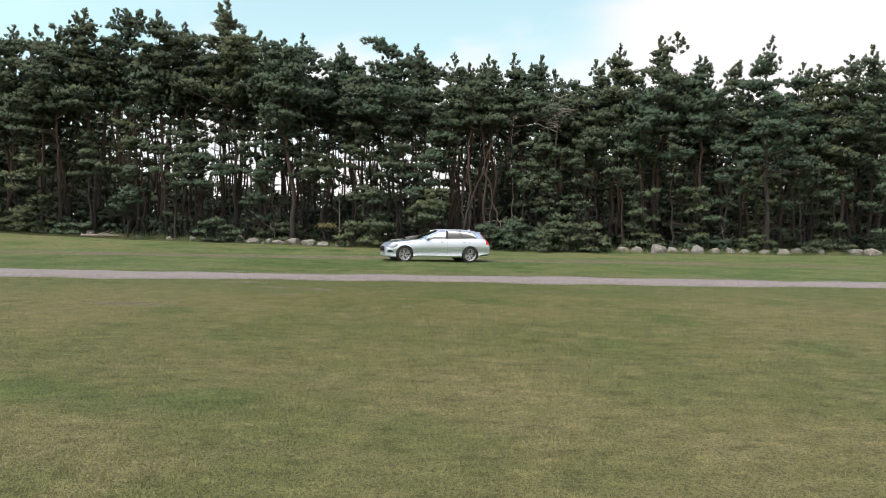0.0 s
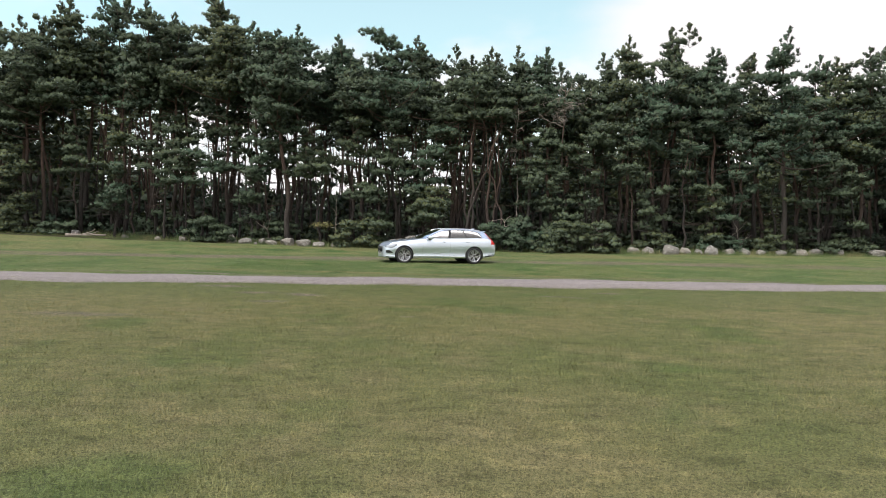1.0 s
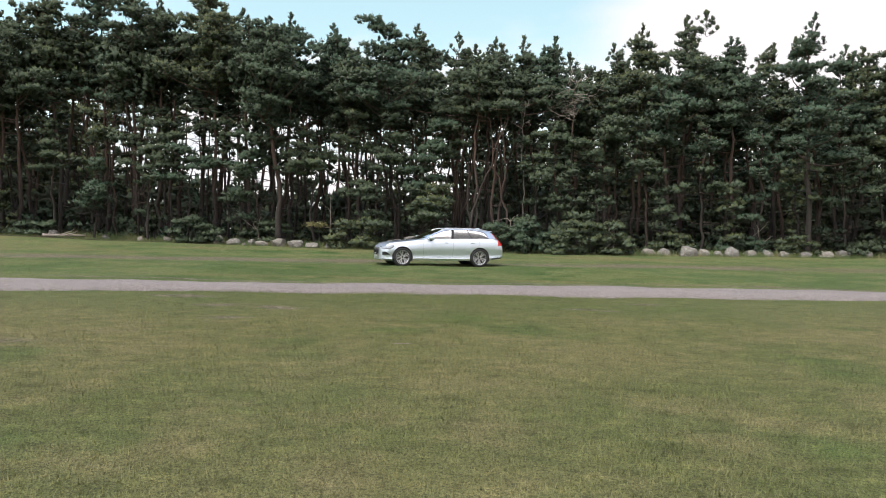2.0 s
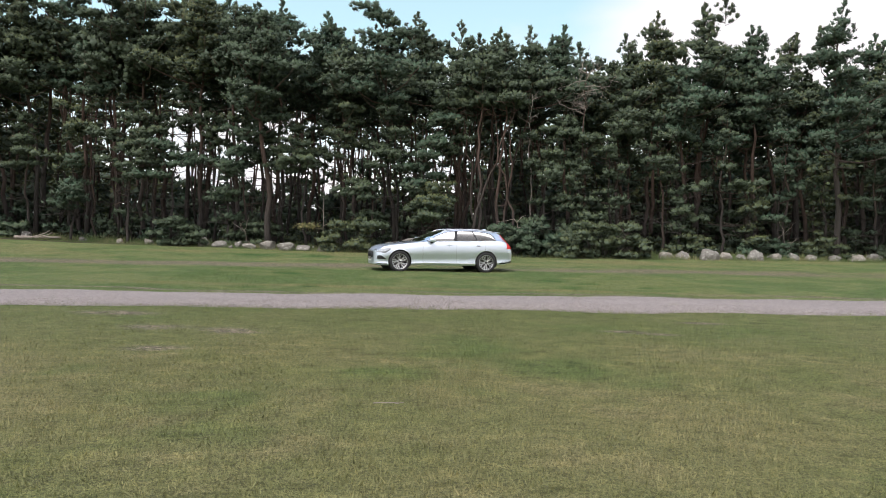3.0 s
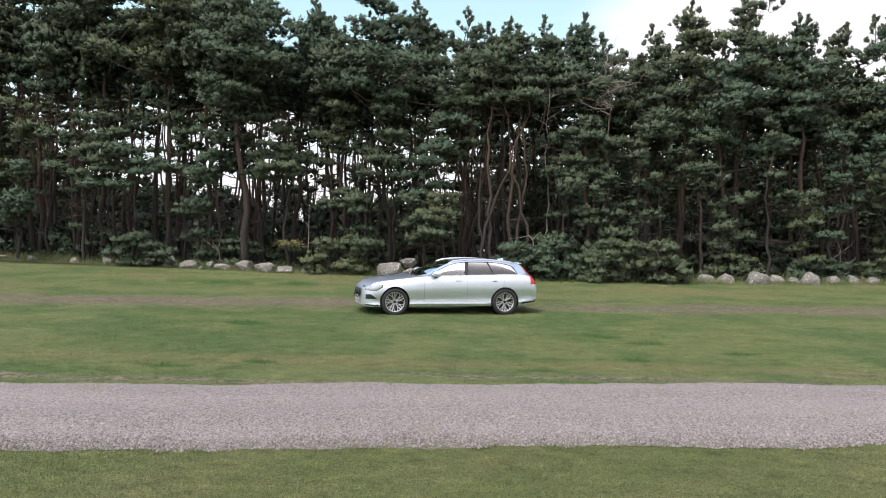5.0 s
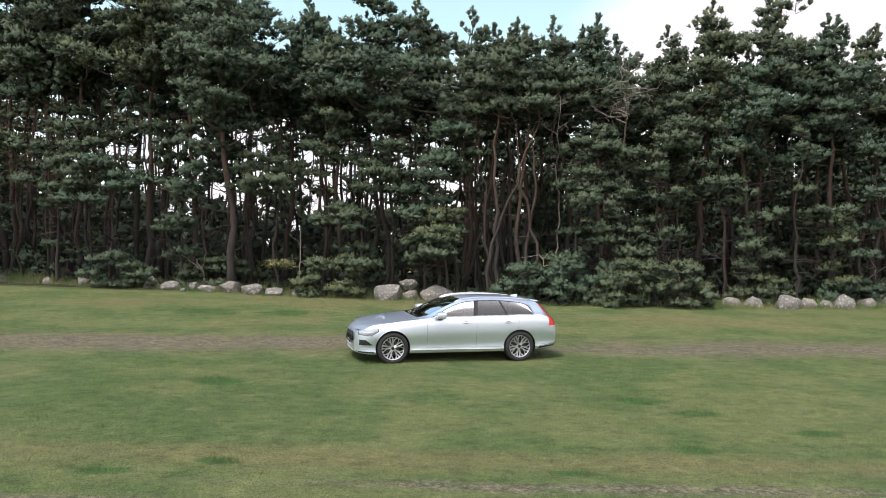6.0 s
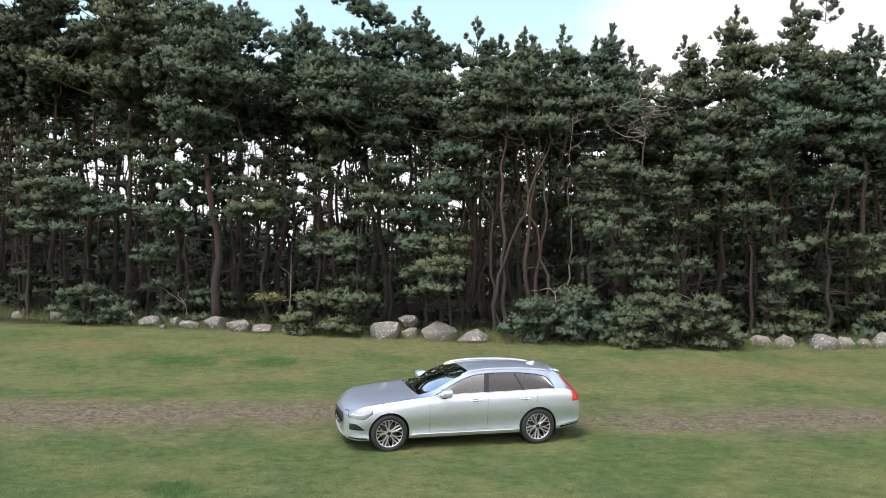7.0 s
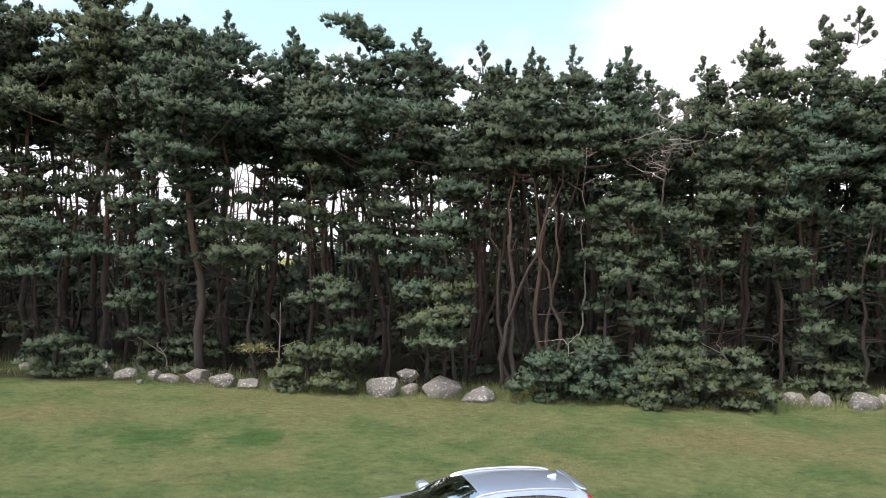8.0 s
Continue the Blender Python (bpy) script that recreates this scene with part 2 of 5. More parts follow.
def turf_color(nt, pos, blades=False):
    """Colour of the turf by place: field, verge, worn track, wood floor."""
    s = n_xyz(nt, pos)
    x, y = s["X"], s["Y"]
    n1 = n_noise(nt, pos, 0.22, 4, 0.6)
    n2 = n_noise(nt, n_map(nt, pos, loc=(7, 3, 0)), 1.3, 4, 0.6)
    n3 = n_noise(nt, n_map(nt, pos, loc=(1, 9, 4)), 9.0, 3, 0.6)
    n4 = n_noise(nt, n_map(nt, pos, loc=(4, 2, 4)), 0.55, 3, 0.5)
    field = n_mix(nt, n_step(nt, n1, 0.36, 0.64), (0.117, 0.134, 0.048), (0.168, 0.160, 0.070))
    field = n_mix(nt, n_step(nt, n2, 0.42, 0.72, 0, 0.6), field, (0.208, 0.182, 0.092))
    field = n_mix(nt, n_step(nt, n4, 0.56, 0.72, 0, 0.7), field, (0.080, 0.122, 0.036))
    verge = n_mix(nt, n_step(nt, n4, 0.40, 0.60), (0.086, 0.132, 0.044), (0.138, 0.164, 0.064))
    verge = n_mix(nt, n_step(nt, n2, 0.52, 0.70, 0, 0.5), verge, (0.162, 0.174, 0.080))
    yw = n_math(nt, 'ADD', y, n_math(nt, 'MULTIPLY', n_math(nt, 'SUBTRACT', n2, 0.5), 1.6))
    yw = n_math(nt, 'SUBTRACT', yw, n_math(nt, 'MULTIPLY', x, 0.06))
    field = n_mix(nt, n_step(nt, yw, 14.5, 18.5, 0, 0.55), field, (0.102, 0.130, 0.048))      # greener towards the lane
    col = n_mix(nt, n_step(nt, yw, 22.2, 24.0), field, verge)
    # dry strip on the far side of the parking track
    dry = n_math(nt, 'MULTIPLY', n_step(nt, yw, 36.0, 38.4), n_step(nt, n1, 0.44, 0.6))
    col = n_mix(nt, n_math(nt, 'MULTIPLY', dry, 0.65), col, (0.175, 0.168, 0.075))
    # worn wheel track
    tr = n_math(nt, 'MULTIPLY', n_step(nt, yw, 32.4, 33.8), n_step(nt, yw, 36.2, 35.0))
    tr = n_math(nt, 'MULTIPLY', tr, n_step(nt, n_noise(nt, n_map(nt, pos, loc=(11, 0, 0)), 0.35, 4, 0.65), 0.34, 0.54))
    col = n_mix(nt, n_math(nt, 'MULTIPLY', tr, 0.6), col, (0.175, 0.142, 0.098))
    def spot(cx, cy, rx, ry, soft=0.5):
        dx = n_math(nt, 'DIVIDE', n_math(nt, 'SUBTRACT', x, cx), rx)
        dy = n_math(nt, 'DIVIDE', n_math(nt, 'SUBTRACT', y, cy), ry)
        r = n_math(nt, 'SQRT', n_math(nt, 'ADD', n_math(nt, 'MULTIPLY', dx, dx), n_math(nt, 'MULTIPLY', dy, dy)))
        r = n_math(nt, 'ADD', r, n_math(nt, 'MULTIPLY', n_math(nt, 'SUBTRACT', n2, 0.5), 1.8))
        return n_step(nt, r, 1.0 + soft * 0.5, 1.0 - soft, 0, 1)

    patchy = n_step(nt, n_noise(nt, n_map(nt, pos, scale=(1, 1.6, 1)), 2.4, 6, 0.78), 0.38, 0.50)
    soil = n_mix(nt, n_step(nt, n_noise(nt, n_map(nt, pos, loc=(6, 1, 0)), 13, 4, 0.7), 0.36, 0.62), (0.080, 0.066, 0.050), (0.245, 0.208, 0.158))
    for cx, cy, rx, ry in BARE:
        col = n_mix(nt, n_math(nt, 'MULTIPLY', n_math(nt, 'MULTIPLY', spot(cx, cy, rx, ry, 0.9), patchy), 0.95), col, soil)
    for cx, cy, rx, ry in DRY:
        col = n_mix(nt, n_math(nt, 'MULTIPLY', spot(cx, cy, rx, ry, 0.8), 0.65), col, (0.180, 0.163, 0.076))
    for cx, cy, rx, ry in LUSH:
        col = n_mix(nt, n_math(nt, 'MULTIPLY', spot(cx, cy, rx, ry), 0.85), col, (0.046, 0.105, 0.026))
    # lush dark tufts
    v = n_noise(nt, n_map(nt, pos, scale=(0.55, 0.9, 1), loc=(2.5, 6.2, 0)), 0.9, 2, 0.5)
    col = n_mix(nt, n_step(nt, v, 0.70, 0.80, 0, 0.5), col, (0.050, 0.095, 0.026))
    # litter under the trees, its brown darkened for the wood's shade, and pale field beyond
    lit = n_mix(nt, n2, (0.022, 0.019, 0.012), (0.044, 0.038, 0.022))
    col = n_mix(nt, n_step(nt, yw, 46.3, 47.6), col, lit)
    col = n_mix(nt, n_step(nt, yw, 76.0, 80.0), col, (0.21, 0.22, 0.075))
    # tussocks: paler crowns, darker feet
    tus = n_noise(nt, n_map(nt, pos, scale=(0.8, 1.25, 1), loc=(9, 4, 0)), 4.2, 6, 0.74)
    col = n_mix(nt, n_step(nt, tus, 0.50, 0.66, 0, 0.6), col, n_mix(nt, 1.0, col, (1.6, 1.5, 1.45), 'MULTIPLY'))
    col = n_mix(nt, n_step(nt, tus, 0.48, 0.34, 0, 0.65), col, n_mix(nt, 1.0, col, (0.48, 0.52, 0.45), 'MULTIPLY'))
    if not blades:      # gaps of soil and old thatch between the tussocks
        n5 = n_noise(nt, n_map(nt, pos, scale=(1, 0.8, 1)), 46, 3, 0.75)
        n6 = n_noise(nt, n_map(nt, pos, loc=(3, 1, 0)), 120, 2, 0.7)
        col = n_mix(nt, n_step(nt, n3, 0.35, 0.65, 0, 0.15), col, n_mix(nt, 0.5, col, (0.0, 0.0, 0.0)))
        col = n_mix(nt, n_step(nt, n5, 0.55, 0.38, 0, 0.6), col, (0.030, 0.031, 0.015))
        col = n_mix(nt, n_step(nt, n6, 0.48, 0.64, 0, 0.6), col, n_mix(nt, 1.0, col, (2.1, 2.0, 1.9), 'MULTIPLY'))
    return col


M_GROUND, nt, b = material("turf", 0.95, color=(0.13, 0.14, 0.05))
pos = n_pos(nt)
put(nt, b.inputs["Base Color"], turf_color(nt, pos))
b.inputs["Specular IOR Level"].default_value = 0.15
n_bump(nt, b, n_math(nt, 'ADD', n_noise(nt, pos, 14, 4, 0.7), n_math(nt, 'MULTIPLY', n_noise(nt, pos, 70, 2, 0.6), 0.8)), 1.0, 0.06)

M_BLADE, nt, b = material("grass_blades", 0.7, color=(0.13, 0.15, 0.05))
col = turf_color(nt, n_pos(nt), True)
isl = n_island(nt)
col = n_mix(nt, n_step(nt, isl, 0.0, 1.0, 0.0, 0.55), col, n_mix(nt, 1.0, col, (1.42, 1.35, 1.25), 'MULTIPLY'))
put(nt, b.inputs["Base Color"], n_mix(nt, n_step(nt, isl, 0.92, 0.98, 0, 0.22), n_mix(nt, n_step(nt, isl, 0.36, 0.12, 0, 0.38), col, (0.024, 0.036, 0.012)), (0.27, 0.235, 0.125)))
b.inputs["Specular IOR Level"].default_value = 0.25

M_TALLGRASS, nt, b = material("dry_tall_grass", 0.75, color=(0.2, 0.2, 0.08))
isl = n_island(nt)
pn = n_noise(nt, n_pos(nt), 0.8, 3)
put(nt, b.inputs["Base Color"], n_mix(nt, n_step(nt, n_math(nt, 'ADD', n_math(nt, 'MULTIPLY', isl, 0.5), pn), 0.62, 1.08), (0.070, 0.115, 0.032), (0.24, 0.215, 0.10)))

M_GRAVEL, nt, b = material("gravel", 0.95, color=(0.3, 0.28, 0.26))
pos = n_pos(nt)
vo = n_vor(nt, pos, 38)
wear = n_noise(nt, n_map(nt, pos, scale=(0.25, 1.2, 1)), 1.0, 4, 0.6)
g = n_mix(nt, n_step(nt, wear, 0.35, 0.65), (0.134, 0.112, 0.104), (0.200, 0.170, 0.158))
g = n_mix(nt, 0.6, g, n_mix(nt, n_step(nt, n_noise(nt, pos, 34, 4, 0.75), 0.34, 0.66), (0.05, 0.043, 0.041), (0.38, 0.33, 0.315)))
g = n_mix(nt, n_step(nt, n_noise(nt, n_map(nt, pos, loc=(3, 3, 0)), 1.7, 4, 0.6), 0.6, 0.75, 0, 0.5), g, (0.16, 0.16, 0.07))
put(nt, b.inputs["Base Color"], g)
n_bump(nt, b, n_math(nt, 'ADD', vo.outputs["Distance"], n_noise(nt, pos, 120, 2)), 0.7, 0.02)

M_PEBBLE, nt, b = material("pebbles", 0.9, color=(0.35, 0.32, 0.3))
put(nt, b.inputs["Base Color"], n_mix(nt, n_island(nt), (0.098, 0.084, 0.078), (0.305, 0.270, 0.256)))

M_NEEDLE, nt, b = material("pine_needles", 0.6, color=(0.06, 0.09, 0.05))
oc = n_coord(nt)
isl, orn = n_island(nt), n_object(nt)
nz = n_noise(nt, oc, 0.9, 3, 0.6)
fine_ = n_noise(nt, n_map(nt, oc, loc=(3, 8, 1)), 3.6, 3, 0.6)
c = n_mix(nt, n_step(nt, nz, 0.35, 0.68), (0.031, 0.045, 0.025), (0.062, 0.081, 0.039))
c = n_mix(nt, n_step(nt, orn, 0.5, 0.9, 0, 0.75), c, (0.034, 0.072, 0.049))
c = n_mix(nt, n_step(nt, orn, 0.35, 0.05, 0, 0.7), c, (0.088, 0.096, 0.033))
c = n_mix(nt, n_step(nt, fine_, 0.42, 0.70, 0, 0.5), c, (0.076, 0.109, 0.055))
c = n_mix(nt, n_step(nt, isl, 0.4, 1.0, 0, 0.3), c, (0.092, 0.128, 0.064))
c = n_mix(nt, n_step(nt, isl, 0.95, 0.96, 0, 0.45), c, (0.12, 0.085, 0.05))
put(nt, b.inputs["Base Color"], c)
b.inputs["Specular IOR Level"].default_value = 0.15

# needle green toned down, so shade within the tufts is in the colour
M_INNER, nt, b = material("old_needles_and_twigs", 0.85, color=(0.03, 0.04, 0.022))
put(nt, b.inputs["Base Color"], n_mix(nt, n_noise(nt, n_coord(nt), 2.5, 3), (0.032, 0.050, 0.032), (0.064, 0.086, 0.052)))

M_BARK, nt, b = material("pine_bark", 0.95, color=(0.16, 0.11, 0.08))
oc = n_coord(nt)
up = n_step(nt, n_math(nt, 'ADD', n_xyz(nt, oc)["Z"], n_math(nt, 'MULTIPLY', n_object(nt), 5.0)), 4.0, 10.0)
str_ = n_noise(nt, n_map(nt, oc, scale=(9, 9, 1.6)), 1.0, 4, 0.65)
low = n_mix(nt, str_, (0.016, 0.014, 0.012), (0.052, 0.043, 0.037))
high = n_mix(nt, str_, (0.042, 0.028, 0.021), (0.112, 0.068, 0.050))
put(nt, b.inputs["Base Color"], n_mix(nt, up, low, high))
n_bump(nt, b, str_, 0.9, 0.04)

M_DEAD, nt, b = material("dead_wood", 0.9, color=(0.35, 0.31, 0.27))
oc = n_coord(nt)
put(nt, b.inputs["Base Color"], n_mix(nt, n_noise(nt, n_map(nt, oc, scale=(8, 8, 2)), 1.0, 4), (0.15, 0.125, 0.105), (0.33, 0.29, 0.25)))

M_YELLOW, nt, b = material("yellowing_leaves", 0.7, color=(0.22, 0.20, 0.05))
put(nt, b.inputs["Base Color"], n_mix(nt, n_island(nt), (0.11, 0.12, 0.045), (0.23, 0.20, 0.08)))

M_STONE, nt, b = material("granite", 0.9, color=(0.35, 0.33, 0.3))
oc = n_coord(nt)
orn = n_object(nt)
sh = n_map(nt, oc)
c = n_mix(nt, n_noise(nt, sh, 3.5, 5, 0.65), (0.085, 0.080, 0.072), (0.235, 0.220, 0.196))
c = n_mix(nt, n_step(nt, orn, 0.5, 1.0, 0, 0.6), c, n_mix(nt, n_noise(nt, sh, 2.0, 4), (0.19, 0.165, 0.135), (0.36, 0.325, 0.275)))
c = n_mix(nt, n_step(nt, n_noise(nt, sh, 11.0, 5, 0.65), 0.54, 0.62, 0, 0.75), c, (0.46, 0.45, 0.41))
c = n_mix(nt, n_step(nt, n_noise(nt, n_map(nt, oc, loc=(5, 5, 5)), 5.0, 4, 0.6), 0.58, 0.70, 0, 0.7), c, (0.10, 0.105, 0.07))
put(nt, b.inputs["Base Color"], c)
n_bump(nt, b, n_noise(nt, sh, 7, 7, 0.72), 1.0, 0.09)

# ---- ground sheet ----
def ground():
    def ticks(lo, hi, step, far):
        mid = list(np.arange(lo, hi + 1e-6, step))
        out = []
        d, s = 0.0, step
        while d < far:
            s *= 1.45
            d += s
            out.append(d)
        return np.array([lo - v for v in reversed(out)] + mid + [hi + v for v in out])
    xs, ys = ticks(-30, 30, 0.5, 3000), ticks(-4, 54, 0.4, 3000)
    X, Y = np.meshgrid(xs, ys)
    Z = gz(X, Y)
    # shallow bed for the lane, so that the gravel lies just under the turf
    inside = np.clip(np.minimum(Y - road_edge(X, 0), road_edge(X, 1) - Y) / 0.3, 0, 1)
    Z = Z - 0.05 * inside
    nx, ny = len(xs), len(ys)
    v = np.stack([X, Y, Z], -1).reshape(-1, 3)
    i, j = np.meshgrid(np.arange(nx - 1), np.arange(ny - 1))
    a = (j * nx + i).ravel()
    me = indexed_mesh("ground", v, np.stack([a, a + 1, a + nx + 1, a + nx], 1))
    ob = part("ground", me, M_GROUND, smooth=True)
    tagged(ob, "mown olive-green grass field with straw patches rising gently to the wood", "ground", kind="structure")


def road():
    xs = np.concatenate([np.arange(-120, -22, 2.0), np.arange(-22, 22, 0.12), np.arange(22, 121, 2.0)])
    rows = 7
    v = []
    for x in xs:
        y0, y1 = road_edge(x, 0), road_edge(x, 1)
        for k in range(rows):
            f = k / (rows - 1)
            y = y0 + (y1 - y0) * f
            crown = 0.018 * math.sin(math.pi * f) - 0.012 * math.exp(-((f - 0.28) / 0.1) ** 2) - 0.012 * math.exp(-((f - 0.72) / 0.1) ** 2)
            v.append((x, y, float(gz(x, y)) + (0.004 + crown if 0 < k < rows - 1 else -0.02)))
    f = [(i * rows + k, (i + 1) * rows + k, (i + 1) * rows + k + 1, i * rows + k + 1) for i in range(len(xs) - 1) for k in range(rows - 1)]
    ob = part("road", indexed_mesh("road", v, f), M_GRAVEL, smooth=True)
    tagged(ob, "narrow grey gravel lane crossing the grass field", "gravel lane", kind="structure")
    # loose stones on the lane
    rng = np.random.default_rng(5)
    n = 36000
    x = rng.normal(0, 6.0, n)
    fr = rng.beta(0.9, 1.9, n)          # coarser and denser on the field side
    y = road_edge(x, 0) + (road_edge(x, 1) - road_edge(x, 0)) * fr
    z = gz(x, y) + 0.004 + 0.012 * np.sin(np.pi * fr)
    r = rng.uniform(0.005, 0.015, n) * (1 + 0.6 * (rng.random(n) < 0.08)) * (1.2 - 0.55 * fr)
    c = np.stack([x, y, z], -1)
    tet = np.array([[1, 0, -0.3], [-0.5, 0.87, -0.3], [-0.5, -0.87, -0.3], [0.1, 0.05, 0.75]])
    a = rng.uniform(0, 6.28, n)
    ca, sa = np.cos(a), np.sin(a)
    P = tet[None] * r[:, None, None]
    P = np.stack([P[..., 0] * ca[:, None] - P[..., 1] * sa[:, None], P[..., 0] * sa[:, None] + P[..., 1] * ca[:, None], P[..., 2]], -1) + c[:, None]
    me = indexed_mesh("gravel_stones", P.reshape(-1, 3), (np.arange(n)[:, None, None] * 4 + np.array([[0, 1, 3], [1, 2, 3], [2, 0, 3]])[None]).reshape(-1, 3))
    tagged(part("gravel_stones", me, M_PEBBLE), "loose pale grey stones scattered over the gravel lane", "gravel", kind="stuff")


def blades(base, height, width, rng, lean=0.5):
    """One triangle for each blade."""
    n = len(base)
    a = rng.uniform(0, 2 * np.pi, n)
    w = np.stack([np.cos(a), np.sin(a), np.zeros(n)], -1) * (width / 2)[:, None]
    tip = np.stack([rng.normal(0, lean, n), rng.normal(0, lean, n), np.ones(n)], -1) * height[:, None]
    return np.stack([base - w, base + w, base + tip], 1)


def turf():
    rng = np.random.default_rng(11)
    sets = []
    # open field under the path: fine; further out: coarser; verge beyond the lane
    for n, x0, x1, y0, y1, h, w in ((360000, -9.5, 8.9, 2.8, 20.8, 0.028, 0.0048), (80000, -14, 14, 7.0, 21.8, 0.034, 0.009), (115000, -17, 17, 22.0, 45.6, 0.044, 0.009), (90000, -7.5, 7.0, 23.0, 32.0, 0.034, 0.0065)):
        x, y = rng.uniform(x0, x1, n), rng.uniform(y0, y1, n)
        if y0 < 3:      # densest along the middle
            x = np.clip(rng.normal(-0.3, 3.0, n), x0, x1)
        soft = np.abs(rng.normal(0, 0.16, n)) + 0.03
        keep = ((y < road_edge(x, 0) + soft) | (y > road_edge(x, 1) - soft)) & (np.abs(x) < 3.5 + 0.78 * y)
        # sparse on the worn track
        wear = (np.abs(y - 34.3 - 0.04 * x) < 0.9) & (np.sin(0.6 * x + 1.0) + 0.5 * np.sin(1.7 * x) > -0.3)
        for cx, cy, rx, ry in BARE:
            wear |= ((x - cx) / rx) ** 2 + ((y - cy) / ry) ** 2 < 1
        keep &= ~(wear & (rng.random(n) < 0.88))
        x, y = x[keep], y[keep]
        lush = 0.9 + 0.2 * (np.sin(2.1 * x + 1.3 * y) * np.sin(1.7 * y - 0.9 * x) > 0.4)
        for cx, cy, rx, ry in LUSH:
            lush = np.where(((x - cx) / rx) ** 2 + ((y - cy) / ry) ** 2 < 0.8, 2.2, lush)
        hh = h * rng.uniform(0.5, 1.35, len(x)) * lush
        base = np.stack([x, y, gz(x, y) - 0.004], -1)
        sets.append(blades(base, hh, w * rng.uniform(0.6, 1.4, len(x)), rng, 0.42))
    tagged(part("grass", tri_mesh("grass", np.concatenate(sets)), M_BLADE), "short mown grass, olive green with dry straw blades", "grass", kind="stuff")


def tall_grass():
    """Uncut grass along the row of boulders."""
    rng = np.random.default_rng(12)
    n = 70000
    x = rng.uniform(-30, 30, n)
    line = np.interp(x, (-30, -16, -8, 0, 8, 13, 18, 30), (48, 47.7, 46.2, 45.2, 44.9, 44.7, 46.2, 46.3))
    y = line + rng.normal(0, 0.55, n) + 0.1
    keep = (np.sin(0.9 * x) + np.sin(2.3 * x + 1) + rng.normal(0, 0.9, n)) > -1.0
    x, y, line = x[keep], y[keep], line[keep]
    back = np.clip(0.55 + (y - line) * 0.5, 0.18, 1.0)
    base = np.stack([x, y, gz(x, y) - 0.01], -1)
    t = blades(base, back * rng.uniform(0.2, 0.62, len(x)), rng.uniform(0.008, 0.02, len(x)), rng, 0.28)
    tagged(part("tall_grass", tri_mesh("tall_grass", t), M_TALLGRASS), "uncut yellow-green grass along the boulder row", "tall grass", kind="stuff")


ground()
road()


# ---- boulders ----
def boulder(x, y, w, h, seed, depth=0.0, lift=0.0, peak=0.0):
    rng = np.random.default_rng(seed)
    bm = bmesh.new()
    k = np.arange(18) + 0.5
    pz, pa = 1 - 2 * k / 18, k * 2.39996
    pts = np.stack([np.sqrt(1 - pz * pz) * np.cos(pa), np.sqrt(1 - pz * pz) * np.sin(pa), pz], -1) + rng.normal(0, 0.17, (18, 3))
    pts *= rng.uniform(0.85, 1.08, (18, 1))
    pts = np.sign(pts) * np.abs(pts) ** 0.82          # blocky rather than round
    for p in pts:
        bm.verts.new(p)
    bmesh.ops.convex_hull(bm, input=bm.verts[:])
    loose = [v for v in bm.verts if not v.link_faces]
    bmesh.ops.delete(bm, geom=loose, context='VERTS')
    bmesh.ops.bevel(bm, geom=bm.edges[:], offset=0.075, segments=2, profile=0.6, affect='EDGES')
    bmesh.ops.triangulate(bm, faces=bm.faces[:])
    bmesh.ops.subdivide_edges(bm, edges=[ed for ed in bm.edges if ed.calc_length() > 0.3], cuts=2)
    bmesh.ops.triangulate(bm, faces=bm.faces[:])
    off = Vector(rng.uniform(0, 50, 3))
    d = depth or w * rng.uniform(0.65, 0.85)
    for v in bm.verts:
        q = v.co.copy()
        q += q.normalized() * (0.07 * noise.noise(q * 1.7 + off) + 0.035 * noise.noise(q * 5 + off))
        taper = 1 - peak * max(0.0, q.z) * 0.6
        v.co = (q.x * w / 1.7 * taper, q.y * d / 1.7 * taper, q.z * h / 1.45 + h * 0.5)
    lo = [min(v.co[k] for v in bm.verts) for k in range(3)]
    hi = [max(v.co[k] for v in bm.verts) for k in range(3)]
    for v in bm.verts:      # true width and height
        v.co.x = ((v.co.x - lo[0]) / (hi[0] - lo[0]) - 0.5) * w
        v.co.z = (v.co.z - lo[2]) / (hi[2] - lo[2]) * h * 1.5
    ob = part("boulder", bm, M_STONE, smooth=True)
    ob.matrix_basis = pose(x, y, float(gz(x, y)) + lift - 0.5 * h, 0, 0, rng.uniform(-20, 20))
    return tagged(ob, "weathered grey granite boulder with pale lichen at the wood's edge", "boulder", group="boulders along the wood")


